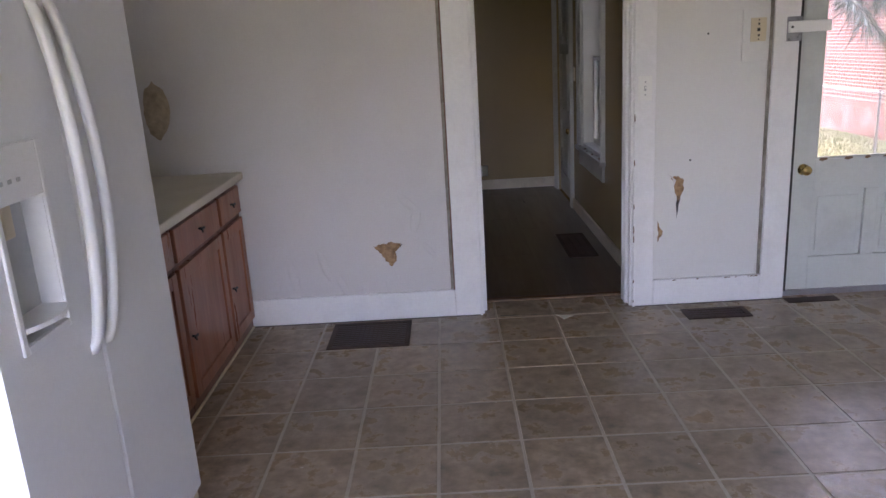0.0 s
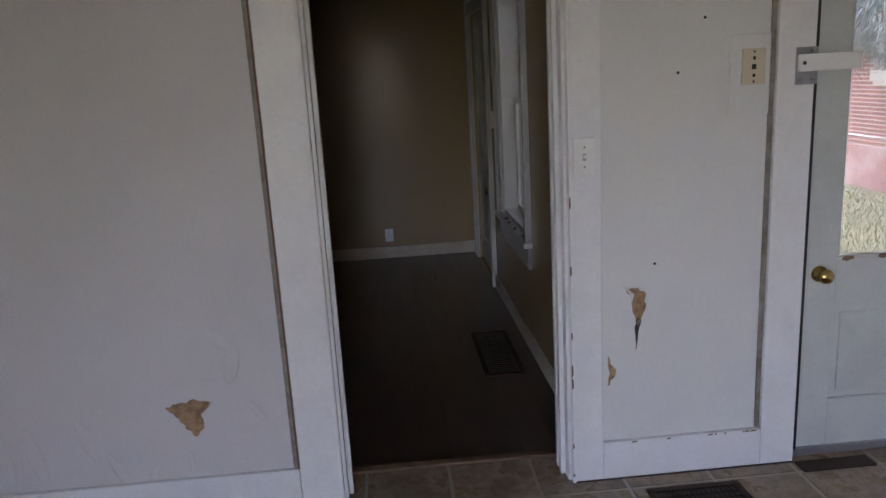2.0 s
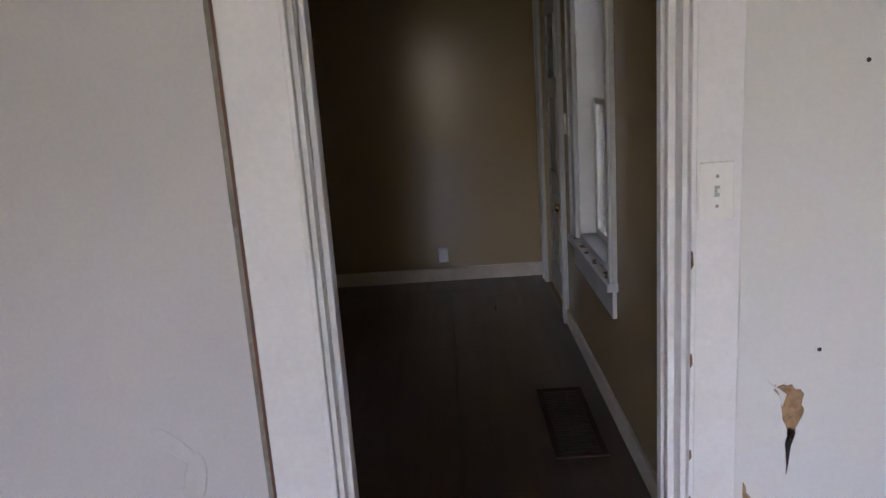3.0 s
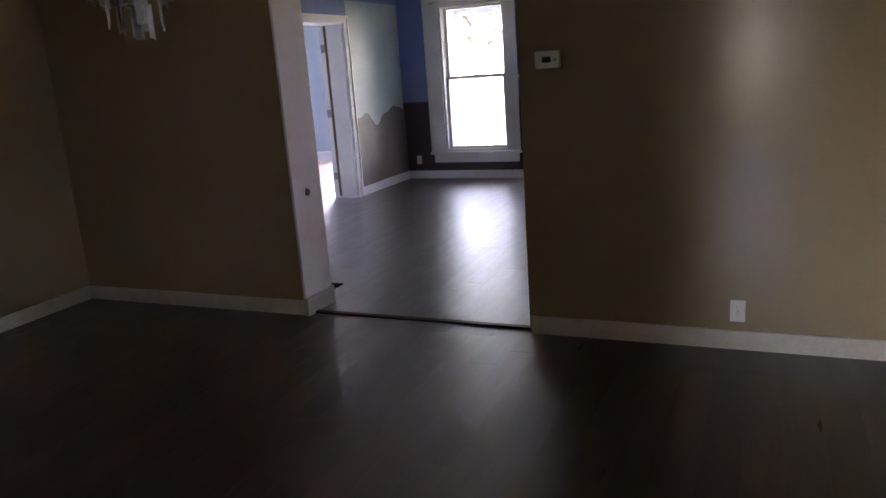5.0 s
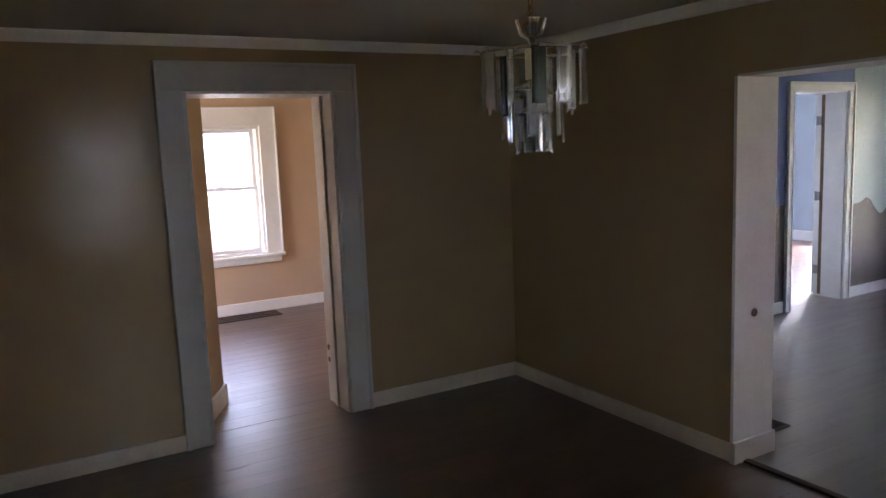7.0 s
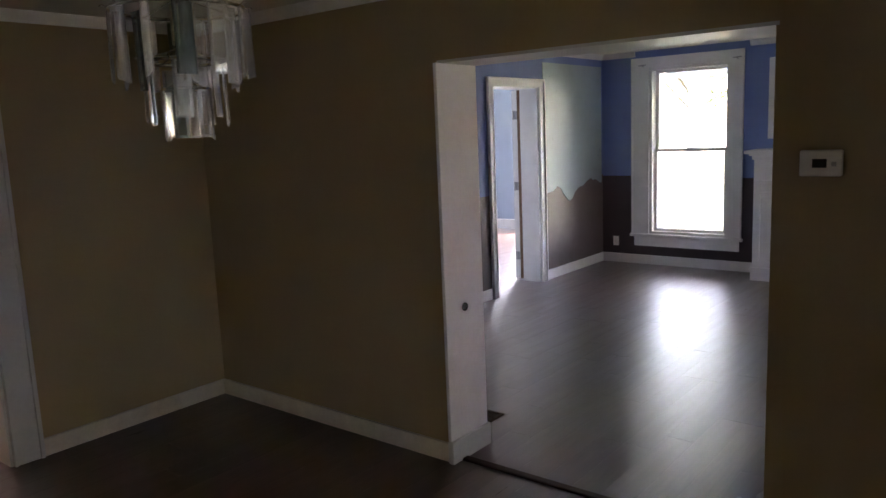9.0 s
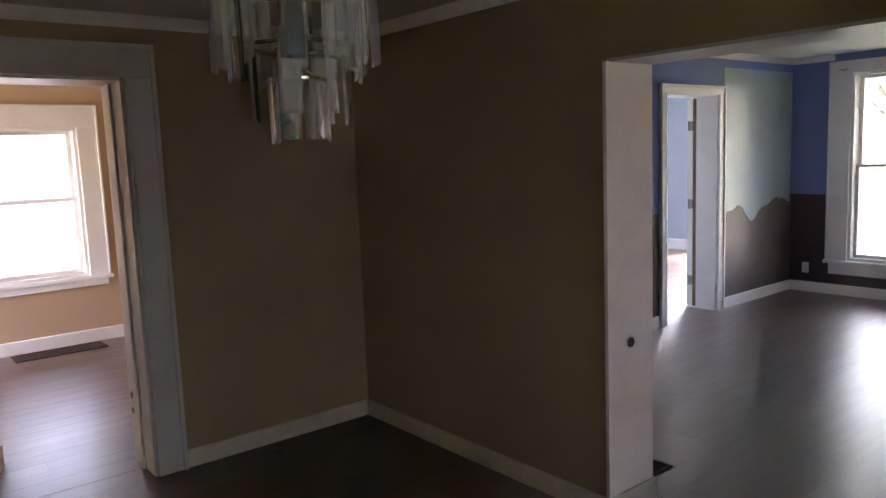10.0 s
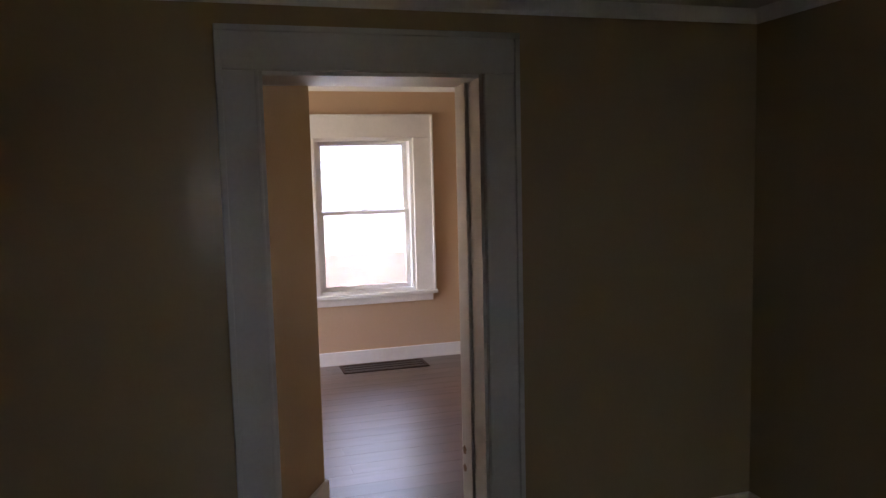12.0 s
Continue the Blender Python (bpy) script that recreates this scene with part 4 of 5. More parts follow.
# ---- floor registers ----
def register(name, x0, x1, y0, y1, z, label, nx, ny, mat=M_BRONZE, rim=0.03):
    t = thing(name, ((x0 + x1) / 2, (y0 + y1) / 2, z), label, "floor register")
    # No recess: a black sheet paints the darkness behind the slats.
    part("duct_shade", boxes((x0 + rim * 0.5, x1 - rim * 0.5, y0 + rim * 0.5, y1 - rim * 0.5, z + 0.0005, z + 0.0025)), M_BLACK, t, "black sheet for the darkness of the duct")
    part("frame", boxes((x0, x1, y0, y0 + rim, z, z + 0.009), (x0, x1, y1 - rim, y1, z, z + 0.009), (x0, x0 + rim, y0 + rim, y1 - rim, z, z + 0.009), (x1 - rim, x1, y0 + rim, y1 - rim, z, z + 0.009), bevel=0.003), mat, t)
    for k in range(1, nx):
        x = x0 + rim + (x1 - x0 - 2 * rim) * k / nx
        part("slat", boxes((x - 0.0028, x + 0.0028, y0 + rim, y1 - rim, z + 0.001, z + 0.0075)), mat, t)
    for k in range(1, ny):
        y = y0 + rim + (y1 - y0 - 2 * rim) * k / ny
        part("cross_bar", boxes((x0 + rim, x1 - rim, y - 0.0028, y + 0.0028, z + 0.001, z + 0.0065)), mat, t)
    return t


register("floor_register", -0.89, -0.43, -0.445, -0.065, 0.0, "large square brown metal grid register in the tile floor", 15, 11)
register("floor_register", 1.155, 1.52, -0.285, -0.125, 0.0, "small brown louvred register in the tile floor", 16, 3)
register("floor_register", 0.70, 0.925, 1.08, 1.77, 0.0, "long brown louvred register in the plank floor", 3, 22)
register("floor_register", -8.04, -7.76, 2.5, 3.28, -0.045, "long brown woven register below the sash window", 3, 22)
register("floor_register", -2.70, -2.52, 4.40, 4.62, 0.0, "small brown register by the wide opening", 8, 3, rim=0.02)
solid("door_mat", boxes((1.80, 2.10, -0.11, -0.03, 0.0005, 0.006), bevel=0.002), M_BRONZE, "narrow dark metal strip before the back door", "floor strip", kind="")
sc = bmesh.new()
prism(sc, [(0.425, -0.09), (0.525, -0.125), (0.50, -0.14), (0.465, -0.175), (0.45, -0.13)], 0.002, lambda u, v, w: (u, v, 0.001 + w + 0.02 * (u - 0.425)))
solid("paper_scrap", sc, M_WHITEPL, "torn white scrap lying on the tile floor", "debris", kind="")


seam = bmesh.new()
prism(seam, ragged([(0.10, -0.052), (0.27, -0.062), (0.43, -0.068), (0.44, -0.078), (0.27, -0.07), (0.10, -0.06)], 9, 0.002, 3), 0.0012, lambda u, v, w: (u, v, 0.0002 + w))
solid("floor_crack", seam, M_BLACK, "dark ragged tear in the vinyl floor", "floor damage", kind="")
rng = random.Random(17)
cv, cf = [], []
for k in range(70):
    if k < 40:
        x, y = rng.uniform(-0.9, 2.4), rng.uniform(-3.0, -0.1)
    else:
        x, y = rng.uniform(-3.4, -1.0), rng.uniform(4.4, 8.5)
    s = rng.uniform(0.002, 0.007)
    a = rng.uniform(0, 6.28)
    i = len(cv)
    cv += [(x + s * math.cos(a + q) * rng.uniform(0.6, 1.2), y + s * math.sin(a + q) * rng.uniform(0.6, 1.2), 0.0004) for q in (0, 2.1, 4.2)] + [(x, y, 0.003)]
    cf += [(i, i + 1, i + 3), (i + 1, i + 2, i + 3), (i + 2, i, i + 3)]
me = bpy.data.meshes.new("floor_crumbs")
me.from_pydata(cv, [], cf)
me.materials.append(M_COUNTER)
tagged(new("floor_crumbs", me), "scattered pale crumbs of plaster on the floors", "debris", "", "stuff")


# ---- kitchen: cabinets, counter, refrigerator ----
def base_cabinet(y0, y1, label):
    t = thing("base_cabinet", (-1.64, (y0 + y1) / 2, 0), label, "cabinet", "base cabinets along the wall")
    # Body in the shadow tone, so the lines between the fronts read dark.
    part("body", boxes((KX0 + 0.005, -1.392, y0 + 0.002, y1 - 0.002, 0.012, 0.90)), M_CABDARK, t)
    dr = part("drawer_front", boxes((-1.392, -1.371, y0 + 0.018, y1 - 0.018, 0.725, 0.878), bevel=0.005), M_CABINET, t)
    c = (y0 + y1) / 2
    door = bmesh.new()
    z0, z1, s = 0.075, 0.695, 0.062
    a, b = y0 + 0.018, y1 - 0.018
    for r in ((-1.392, -1.371, a, a + s, z0, z1), (-1.392, -1.371, b - s, b, z0, z1), (-1.392, -1.371, a + s, b - s, z0, z0 + s), (-1.392, -1.371, a + s, b - s, z1 - s, z1)):
        add_box(door, *r, bevel=0.003)
    dd = part("door", door, M_CABINET, t)
    part("door_panel", boxes((-1.392, -1.380, a + s, b - s, z0 + s, z1 - s), bevel=0.004), M_CABINET, dd)

    def pull(parent, y, z):
        bm = bmesh.new()
        rod(bm, (-1.371, y, z), (-1.352, y, z), 0.006)
        add_box(bm, -1.356, -1.346, y - 0.022, y + 0.022, z - 0.006, z + 0.006, bevel=0.003)
        rod(bm, (-1.351, y - 0.008, z), (-1.351, y - 0.004, z - 0.018), 0.004)
        part("pull", bm, M_BLACK, parent, "small black pull")

    pull(dr, c, 0.805)
    pull(dd, a + 0.032, 0.37)
    return t


base_cabinet(-0.445, -0.025, "narrow cherry wood base cabinet with drawer and door")
base_cabinet(-1.13, -0.447, "cherry wood base cabinet with black pulls")
base_cabinet(-1.80, -1.132, "cherry wood base cabinet half hidden by the refrigerator")
solid("floor_trim", boxes((-1.394, -1.382, -1.80, -0.025, 0.0, 0.012), bevel=0.003), M_IVORY, "pale strip along the foot of the cabinets", "trim")
ct = bmesh.new()
add_box(ct, KX0 + 0.004, -1.345, -1.80, -0.004, 0.905, 0.948, bevel=0.007)
solid("countertop", ct, M_COUNTER, "cream laminate countertop with a rounded edge", "countertop", kind="")

fr = thing("refrigerator", (-1.522, -2.27, 0), "white side-by-side refrigerator with dispenser, closed", "refrigerator")
FY_0, FY_1, SPLIT, FXF = -2.79, -1.81, -2.345, -1.142
part("body", boxes((-1.932, -1.237, FY_0, FY_1, 0.05, 1.79), bevel=0.008), M_FRIDGE, fr)
part("grille", boxes((-1.822, -1.192, FY_0 + 0.02, FY_1 - 0.02, 0.008, 0.05), bevel=0.004), M_FRIDGEGREY, fr)
part("foot", boxes((-1.202, -1.157, FY_1 - 0.07, FY_1 - 0.01, 0.0, 0.045), bevel=0.006), M_IVORY, fr, "ivory corner foot cover")
part("hinge_cover", boxes((-1.232, -1.172, FY_1 - 0.06, FY_1 - 0.012, 1.79, 1.815), bevel=0.004), M_FRIDGEGREY, fr)
fd = part("fridge_door", boxes((-1.227, FXF, SPLIT + 0.004, FY_1, 0.06, 1.80), bevel=0.014), M_FRIDGE, fr)
zd0, zd1, yd0, yd1 = 0.98, 1.30, -2.685, -2.495
bm = bmesh.new()
for r in ((FY_0, yd0, 0.06, 1.80), (yd1, SPLIT - 0.004, 0.06, 1.80), (yd0, yd1, 0.06, zd0), (yd0, yd1, zd1, 1.80)):
    add_box(bm, -1.227, FXF, r[0], r[1], r[2], r[3])
bmesh.ops.remove_doubles(bm, verts=bm.verts, dist=1e-4)
fz = part("freezer_door", bm, M_FRIDGE, fr)
ds = part("dispenser", boxes((-1.227, -1.197, yd0, yd1, zd0, zd1)), M_FRIDGEGREY, fz, "grey dispenser recess")
part("dispenser_frame", boxes((FXF, FXF + 0.008, yd0 - 0.02, yd0, zd0 - 0.02, zd1 + 0.13), (FXF, FXF + 0.008, yd1, yd1 + 0.02, zd0 - 0.02, zd1 + 0.13), (FXF, FXF + 0.008, yd0, yd1, zd0 - 0.02, zd0), (FXF, FXF + 0.008, yd0, yd1, zd1, zd1 + 0.13), bevel=0.003), M_FRIDGE, fz)
bm = bmesh.new()
prism(bm, [(-1.197, yd0), (-1.197, yd1)] + [(-1.132 + 0.028 * math.sin(math.pi * k / 8), yd1 + (yd0 - yd1) * k / 8) for k in range(9)], 0.012, lambda u, v, w: (u, v, zd0 + 0.03 + w))
part("drip_tray", bm, M_FRIDGE, fz, "white curved drip tray")
part("paddle", boxes((-1.197, -1.180, -2.61, -2.565, zd1 - 0.09, zd1 - 0.005), bevel=0.006), M_IVORY, fz, "stained ivory paddle")
for k in range(3):
    part("button", boxes((FXF + 0.008, FXF + 0.011, -2.672 + k * 0.035, -2.658 + k * 0.035, 1.345, 1.355), bevel=0.001), M_FRIDGEGREY, fz)
for y in (SPLIT - 0.045, SPLIT + 0.04):
    bm = bmesh.new()
    ring = None
    N = 26
    for k in range(N + 1):
        f = k / N
        z = 0.84 + 0.92 * f
        x = FXF - 0.004 + 0.062 * math.sin(math.pi * f) ** 0.6
        yy = y + (0.012 if y > SPLIT else -0.012) * math.sin(math.pi * f)
        sec = [bm.verts.new((x + dx, yy + dy, z)) for dx, dy in ((-0.010, -0.017), (0.004, -0.019), (0.012, -0.012), (0.015, 0), (0.012, 0.012), (0.004, 0.019), (-0.010, 0.017))]
        if ring:
            for i in range(7):
                bm.faces.new((ring[i], ring[(i + 1) % 7], sec[(i + 1) % 7], sec[i]))
        else:
            bm.faces.new(sec[::-1])
        ring = sec
    bm.faces.new(ring)
    part("handle", bm, M_FRIDGE, fz if y < SPLIT else fd, "long bowed white handle", True)

# ---- dining room: chandelier ----
CX, CY = -1.665, 2.12
ch = thing("chandelier", (CX, CY, 1.66), "tiered crystal prism chandelier hanging on a thin chain", "chandelier")
part("canopy", lathe(bmesh.new(), (CX, CY, H_D), (0, 0, -1), [(0, 0.06), (0.012, 0.058), (0.03, 0.03), (0.04, 0.008)]), M_BRASS, ch, "", True)
bm = bmesh.new()
for k in range(12):
    z = 2.09 + k * 0.0265
    for j in range(10):
        a, b = 2 * math.pi * j / 10, 2 * math.pi * (j + 1) / 10
        f = lambda q: (CX + (0.008 * math.cos(q) if k % 2 else 0), CY + (0 if k % 2 else 0.008 * math.cos(q)), z + 0.018 * math.sin(q))
        rod(bm, f(a), f(b), 0.0022, n=6)
part("chain", bm, M_BRASS, ch)
part("crown_cup", lathe(bmesh.new(), (CX, CY, 2.015), (0, 0, 1), [(0, 0.022), (0.01, 0.034), (0.05, 0.045), (0.055, 0.047), (0.058, 0.03), (0.075, 0.006), (0.085, 0.005)]), M_CHROME, ch, "", True)
part("stem", rod(bmesh.new(), (CX, CY, 1.76), (CX, CY, 2.03), 0.012), M_CHROME, ch, "", True)
part("candle_sleeve", rod(bmesh.new(), (CX, CY, 1.90), (CX, CY, 1.985), 0.019, n=20), M_IVORY, ch, "ivory bulb sleeve", True)
for r, z, name in ((0.145, 1.976, "top_ring"), (0.092, 1.862, "middle_ring"), (0.052, 1.80, "lower_ring")):
    bm = bmesh.new()
    n = 36
    for j in range(n):
        a, b = 2 * math.pi * j / n, 2 * math.pi * (j + 1) / n
        rod(bm, (CX + r * math.cos(a), CY + r * math.sin(a), z), (CX + r * math.cos(b), CY + r * math.sin(b), z), 0.0045, n=6)
    for j in range(4):
        a = math.pi * j / 2
        rod(bm, (CX, CY, z + 0.03), (CX + r * math.cos(a), CY + r * math.sin(a), z), 0.003, n=6)
    part(name, bm, M_CHROME, ch)
prism_meshes = {}


def panel_mesh(w, length, d, cut, mat):
    """A flat glass panel with wide ground bevels and a slanted foot."""
    m = min(0.0075, w * 0.24)
    bm = bmesh.new()
    rim = [(-w / 2, 0), (w / 2, 0), (w / 2, -length + cut), (-w / 2, -length - cut)]
    face = [(-w / 2 + m, -m), (w / 2 - m, -m), (w / 2 - m, -length + cut + m), (-w / 2 + m, -length - cut + m)]
    loops = [[bm.verts.new((x, u, v)) for u, v in row] for x, row in ((d / 2, face), (0.0012, rim), (-0.0012, rim), (-d / 2, face))]
    bm.faces.new(loops[0])
    bm.faces.new(loops[3][::-1])
    for p, q in zip(loops, loops[1:]):
        for k in range(4):
            bm.faces.new((p[k], q[k], q[(k + 1) % 4], p[(k + 1) % 4]))
    bmesh.ops.recalc_face_normals(bm, faces=bm.faces)
    return mesh_of("crystal_prism", bm, mat)


def crystal(r, z, length, width, count, turn, seed):
    rr = random.Random(seed)
    for j in range(count):
        a = 2 * math.pi * (j + turn) / count
        form = (0, 1, 0, 2, 1, 3)[j % 6]
        key = (length, width, form)
        if key not in prism_meshes:
            prism_meshes[key] = panel_mesh(width * (1, 0.42, 0.8, 1)[form], length, 0.008, (0.0, 0.006, -0.006, 0.0)[form], M_SMOKE if form == 3 else M_CRYSTAL)
        ob = new("crystal_prism", prism_meshes[key])
        ob.parent = ch
        ob.matrix_local = Matrix.Translation((r * math.cos(a), r * math.sin(a), z - 1.66 - rr.choice((0, 0, 0.008, 0.014)))) @ Euler((rr.uniform(-0.02, 0.02), rr.uniform(-0.03, 0.03), a + rr.uniform(-0.45, 0.45))).to_matrix().to_4x4()


crystal(0.146, 1.978, 0.155, 0.044, 12, 0.0, 1)
crystal(0.124, 1.972, 0.165, 0.034, 7, 0.5, 2)
crystal(0.088, 1.864, 0.130, 0.040, 7, 0.3, 3)
crystal(0.052, 1.80, 0.110, 0.032, 6, 0.2, 4)
for r, z, count in ((0.146, 1.978, 12), (0.088, 1.864, 7)):
    for j in range(count):
        a = 2 * math.pi * j / count
        bm = bmesh.new()
        p0 = Vector((CX + r * math.cos(a), CY + r * math.sin(a), z))
        out = Vector((math.cos(a), math.sin(a), 0))
        rod(bm, p0, p0 + out * 0.012 + Vector((0, 0, 0.008)), 0.0016, n=6)
        rod(bm, p0 + out * 0.012 + Vector((0, 0, 0.008)), p0 + out * 0.018 + Vector((0, 0, 0.002)), 0.0014, n=6)
        part("hook", bm, M_CHROME, ch)

# ---- blue room: mantel, framed panel, ceiling light ----
mt = thing("fireplace_mantel", (-1.75, 9.3, 0), "white painted wooden fireplace mantel with pilasters", "fireplace mantel")
for x0, x1 in ((-2.42, -2.16), (-1.34, -1.08)):
    pl = part("pilaster", boxes((x0, x1, 9.13, 9.546, 0.0, 1.30), bevel=0.005), M_TRIM, mt)
    part("plinth", boxes((x0 - 0.012, x1 + 0.012, 9.115, 9.13, 0.0, 0.14), bevel=0.004), M_TRIM, pl)
    part("pilaster_panel", boxes((x0 + 0.06, x0 + 0.075, 9.118, 9.13, 0.2, 0.90), (x1 - 0.075, x1 - 0.06, 9.118, 9.13, 0.2, 0.90), (x0 + 0.06, x1 - 0.06, 9.118, 9.13, 0.90, 0.93), bevel=0.003), M_TRIM, pl)
    part("capital", boxes((x0 - 0.012, x1 + 0.012, 9.10, 9.13, 1.26, 1.30), bevel=0.006), M_TRIM, pl)
    part("bracket", boxes((x0 + 0.03, x1 - 0.03, 9.10, 9.13, 1.0, 1.05), bevel=0.006), M_TRIM, pl)
part("frieze", boxes((-2.16, -1.34, 9.15, 9.546, 0.95, 1.30), bevel=0.004), M_TRIM, mt)
part("shelf", boxes((-2.50, -1.0, 9.04, 9.546, 1.32, 1.355), (-2.46, -1.04, 9.08, 9.546, 1.30, 1.32), bevel=0.006), M_TRIM, mt)
part("firebox", boxes((-2.16, -1.34, 9.48, 9.546, 0, 0.95)), M_BLACK, mt, "dark closed firebox")
ov = thing("framed_panel", (-1.75, BY1, 1.47), "white framed teal picture panel above the mantel", "picture frame")
part("frame", boxes((-2.40, -2.28, BY1 - 0.03, BY1, 1.46, 2.30), (-1.22, -1.10, BY1 - 0.03, BY1, 1.46, 2.30), (-2.28, -1.22, BY1 - 0.03, BY1, 1.46, 1.55), (-2.28, -1.22, BY1 - 0.03, BY1, 2.21, 2.30), bevel=0.006), M_TRIM, ov)
part("print", boxes((-2.28, -1.22, BY1 - 0.012, BY1 - 0.004, 1.55, 2.02)), M_TEALGLASS, ov, "teal coloured panel")
part("upper_print", boxes((-2.28, -1.22, BY1 - 0.012, BY1 - 0.004, 2.02, 2.21)), M_TEAL, ov, "pale upper strip")
cl = thing("ceiling_light", (-1.8, 8.1, 2.35), "white glass bowl light fixed to the ceiling", "ceiling light")
part("pan", lathe(bmesh.new(), (-1.8, 8.1, H_B), (0, 0, -1), [(0, 0.33), (0.02, 0.33), (0.03, 0.30)], 32), M_FRIDGEGREY, cl, "", True)
part("bowl", lathe(bmesh.new(), (-1.8, 8.1, H_B - 0.03), (0, 0, -1), [(0, 0.31), (0.03, 0.30), (0.07, 0.25), (0.10, 0.17), (0.115, 0.08), (0.12, 0.02)], 32), M_CEIL, cl, "", True)
rodb = thing("curtain_bracket", (-3.27, BY1, 2.3), "small metal curtain brackets on the window casing", "bracket")
for x in (-3.79, -2.72):
    bm = bmesh.new()
    rod(bm, (x, BY1 - 0.03, 2.32), (x, BY1 - 0.07, 2.33), 0.006)
    rod(bm, (x - 0.04, BY1 - 0.07, 2.33), (x + 0.05, BY1 - 0.07, 2.335), 0.005)
    part("bracket", bm, M_STEEL, rodb)

cb = thing("cable_box", (-2.72, 9.52, 0.0), "small white cable box on the baseboard", "cable box")
part("case", boxes((-2.76, -2.69, BY1 - 0.05, BY1 - 0.018, 0.035, 0.085), bevel=0.004), M_WHITEPL, cb)
part("cable", rod(bmesh.new(), (-2.69, BY1 - 0.03, 0.045), (-2.52, BY1 - 0.028, 0.03), 0.004, n=8), M_WHITEPL, cb)
for k, (x, y, w, l) in enumerate(((-1.02, 4.38, 0.05, 0.16), (-1.10, 4.27, 0.03, 0.10), (-0.95, 4.75, 0.06, 0.22))):
    sc = bmesh.new()
    prism(sc, ragged([(x, y), (x + w, y + 0.02), (x + w * 0.8, y + l), (x + w * 0.1, y + l * 0.9)], 30 + k, 0.008, 3), 0.0006, lambda u, v, q: (u, v, 0.0003 + q))
    solid("floor_scuff", sc, M_CONCRETE, "pale scuffed patch worn into the plank floor", "floor scuff", kind="")
# ---- outdoors ----
GZ = -0.4
gbm = bmesh.new()
bmesh.ops.create_grid(gbm, x_segments=2, y_segments=2, size=400, matrix=Matrix.Translation((0, 0, GZ)))
solid("ground", gbm, M_GRASS, "short green lawn around the house", "ground")

# grass near the back door
rng = random.Random(3)
verts, faces = [], []
for k in range(9000):
    x, y = rng.uniform(3.6, 7.1), rng.uniform(2.0, 10.0)
    h, a = rng.uniform(0.03, 0.09), rng.uniform(0, 6.28)
    w = 0.006
    b = len(verts)
    verts += [(x - w * math.cos(a), y - w * math.sin(a), GZ), (x + w * math.cos(a), y + w * math.sin(a), GZ), (x + rng.uniform(-0.03, 0.03), y + rng.uniform(-0.03, 0.03), GZ + h)]
    faces.append((b, b + 1, b + 2))
me = bpy.data.meshes.new("lawn_grass")
me.from_pydata(verts, [], faces)
me.materials.append(M_BLADE)
tagged(new("lawn_grass", me), "short uneven green grass blades on the lawn", "grass", "", "stuff")

# neighbouring brick house
bh = thing("brick_house", (9.5, 6.0, GZ), "red brick neighbouring house with a white window sill", "house")
part("wall", wall_boxes("y", -6, 16, 7.23, 7.5, GZ, 5.2, [(6.2, 7.5, 1.28, 2.9)]), M_MORTAR, bh, "pale mortar wall behind the bricks")
part("foundation", boxes((7.19, 7.23, -6, 16, GZ, 0.22), bevel=0.01), material("red_painted_foundation", (0.30, 0.11, 0.095), 0.8, grain=0.35, grain_scale=18, stain=0.25, stain_scale=2.4, stain_colour=(0.62, 0.52, 0.50)), bh, "red painted foundation band")
part("rear_wall", boxes((7.5, 14, -6, -5.8, GZ, 5.2), (7.5, 14, 15.8, 16, GZ, 5.2), (13.8, 14, -5.8, 15.8, GZ, 5.2)), M_MORTAR, bh)
rf = bmesh.new()
prism(rf, [(6.8, 5.2), (14.4, 5.2), (10.6, 7.6)], 23, lambda u, v, w: (u, -6.5 + w, v))
part("roof", rf, M_ROOFING, bh)
bw = part("window", boxes((7.27, 7.33, 6.2, 6.26, 1.28, 2.9), (7.27, 7.33, 7.44, 7.5, 1.28, 2.9), (7.27, 7.33, 6.26, 7.44, 1.28, 1.34), (7.27, 7.33, 6.26, 7.44, 2.84, 2.9), (7.27, 7.33, 6.26, 7.44, 2.06, 2.12)), M_SIDING, bh)
part("sill", boxes((7.12, 7.3, 6.1, 7.6, 1.14, 1.28), bevel=0.01), M_SIDING, bw, "thick white stone sill")
part("pane", boxes((7.295, 7.30, 6.26, 7.44, 1.34, 2.84)), M_SKYPANE, bw)

# chain-link fence
fn = thing("wire_fence", (5.72, 6, GZ), "low grey chain-link fence on thin posts", "fence")
for y in (-1.0, 1.3, 3.65, 6.0, 8.4, 10.8):
    part("post", rod(bmesh.new(), (5.72, y, GZ), (5.72, y, 0.66), 0.02, n=10), M_STEEL, fn)
part("rail", rod(bmesh.new(), (5.72, -1.0, 0.62), (5.72, 10.8, 0.62), 0.016, n=8), M_STEEL, fn)
wv, wf = [], []
for k in range(0, 118):
    for s in (1, -1):
        y0 = 1.0 + k * 0.07
        a, b = (y0, GZ + 0.03), (y0 + s * 0.98, 0.60)
        i = len(wv)
        t = 0.002
        wv += [(5.72, a[0] - t, a[1]), (5.72, a[0] + t, a[1]), (5.72, b[0] + t, b[1]), (5.72, b[0] - t, b[1]), (5.723, a[0], a[1]), (5.723, b[0], b[1])]
        wf += [(i, i + 1, i + 2, i + 3), (i, i + 4, i + 5, i + 3), (i + 1, i + 4, i + 5, i + 2)]
me = bpy.data.meshes.new("wire_mesh")
wv = [(x - 0 - 5.72, y - 6, z - GZ) for x, y, z in wv]
me.from_pydata(wv, [], wf)
me.materials.append(M_STEEL)
wm = new("wire_mesh", me)
wm.parent = fn
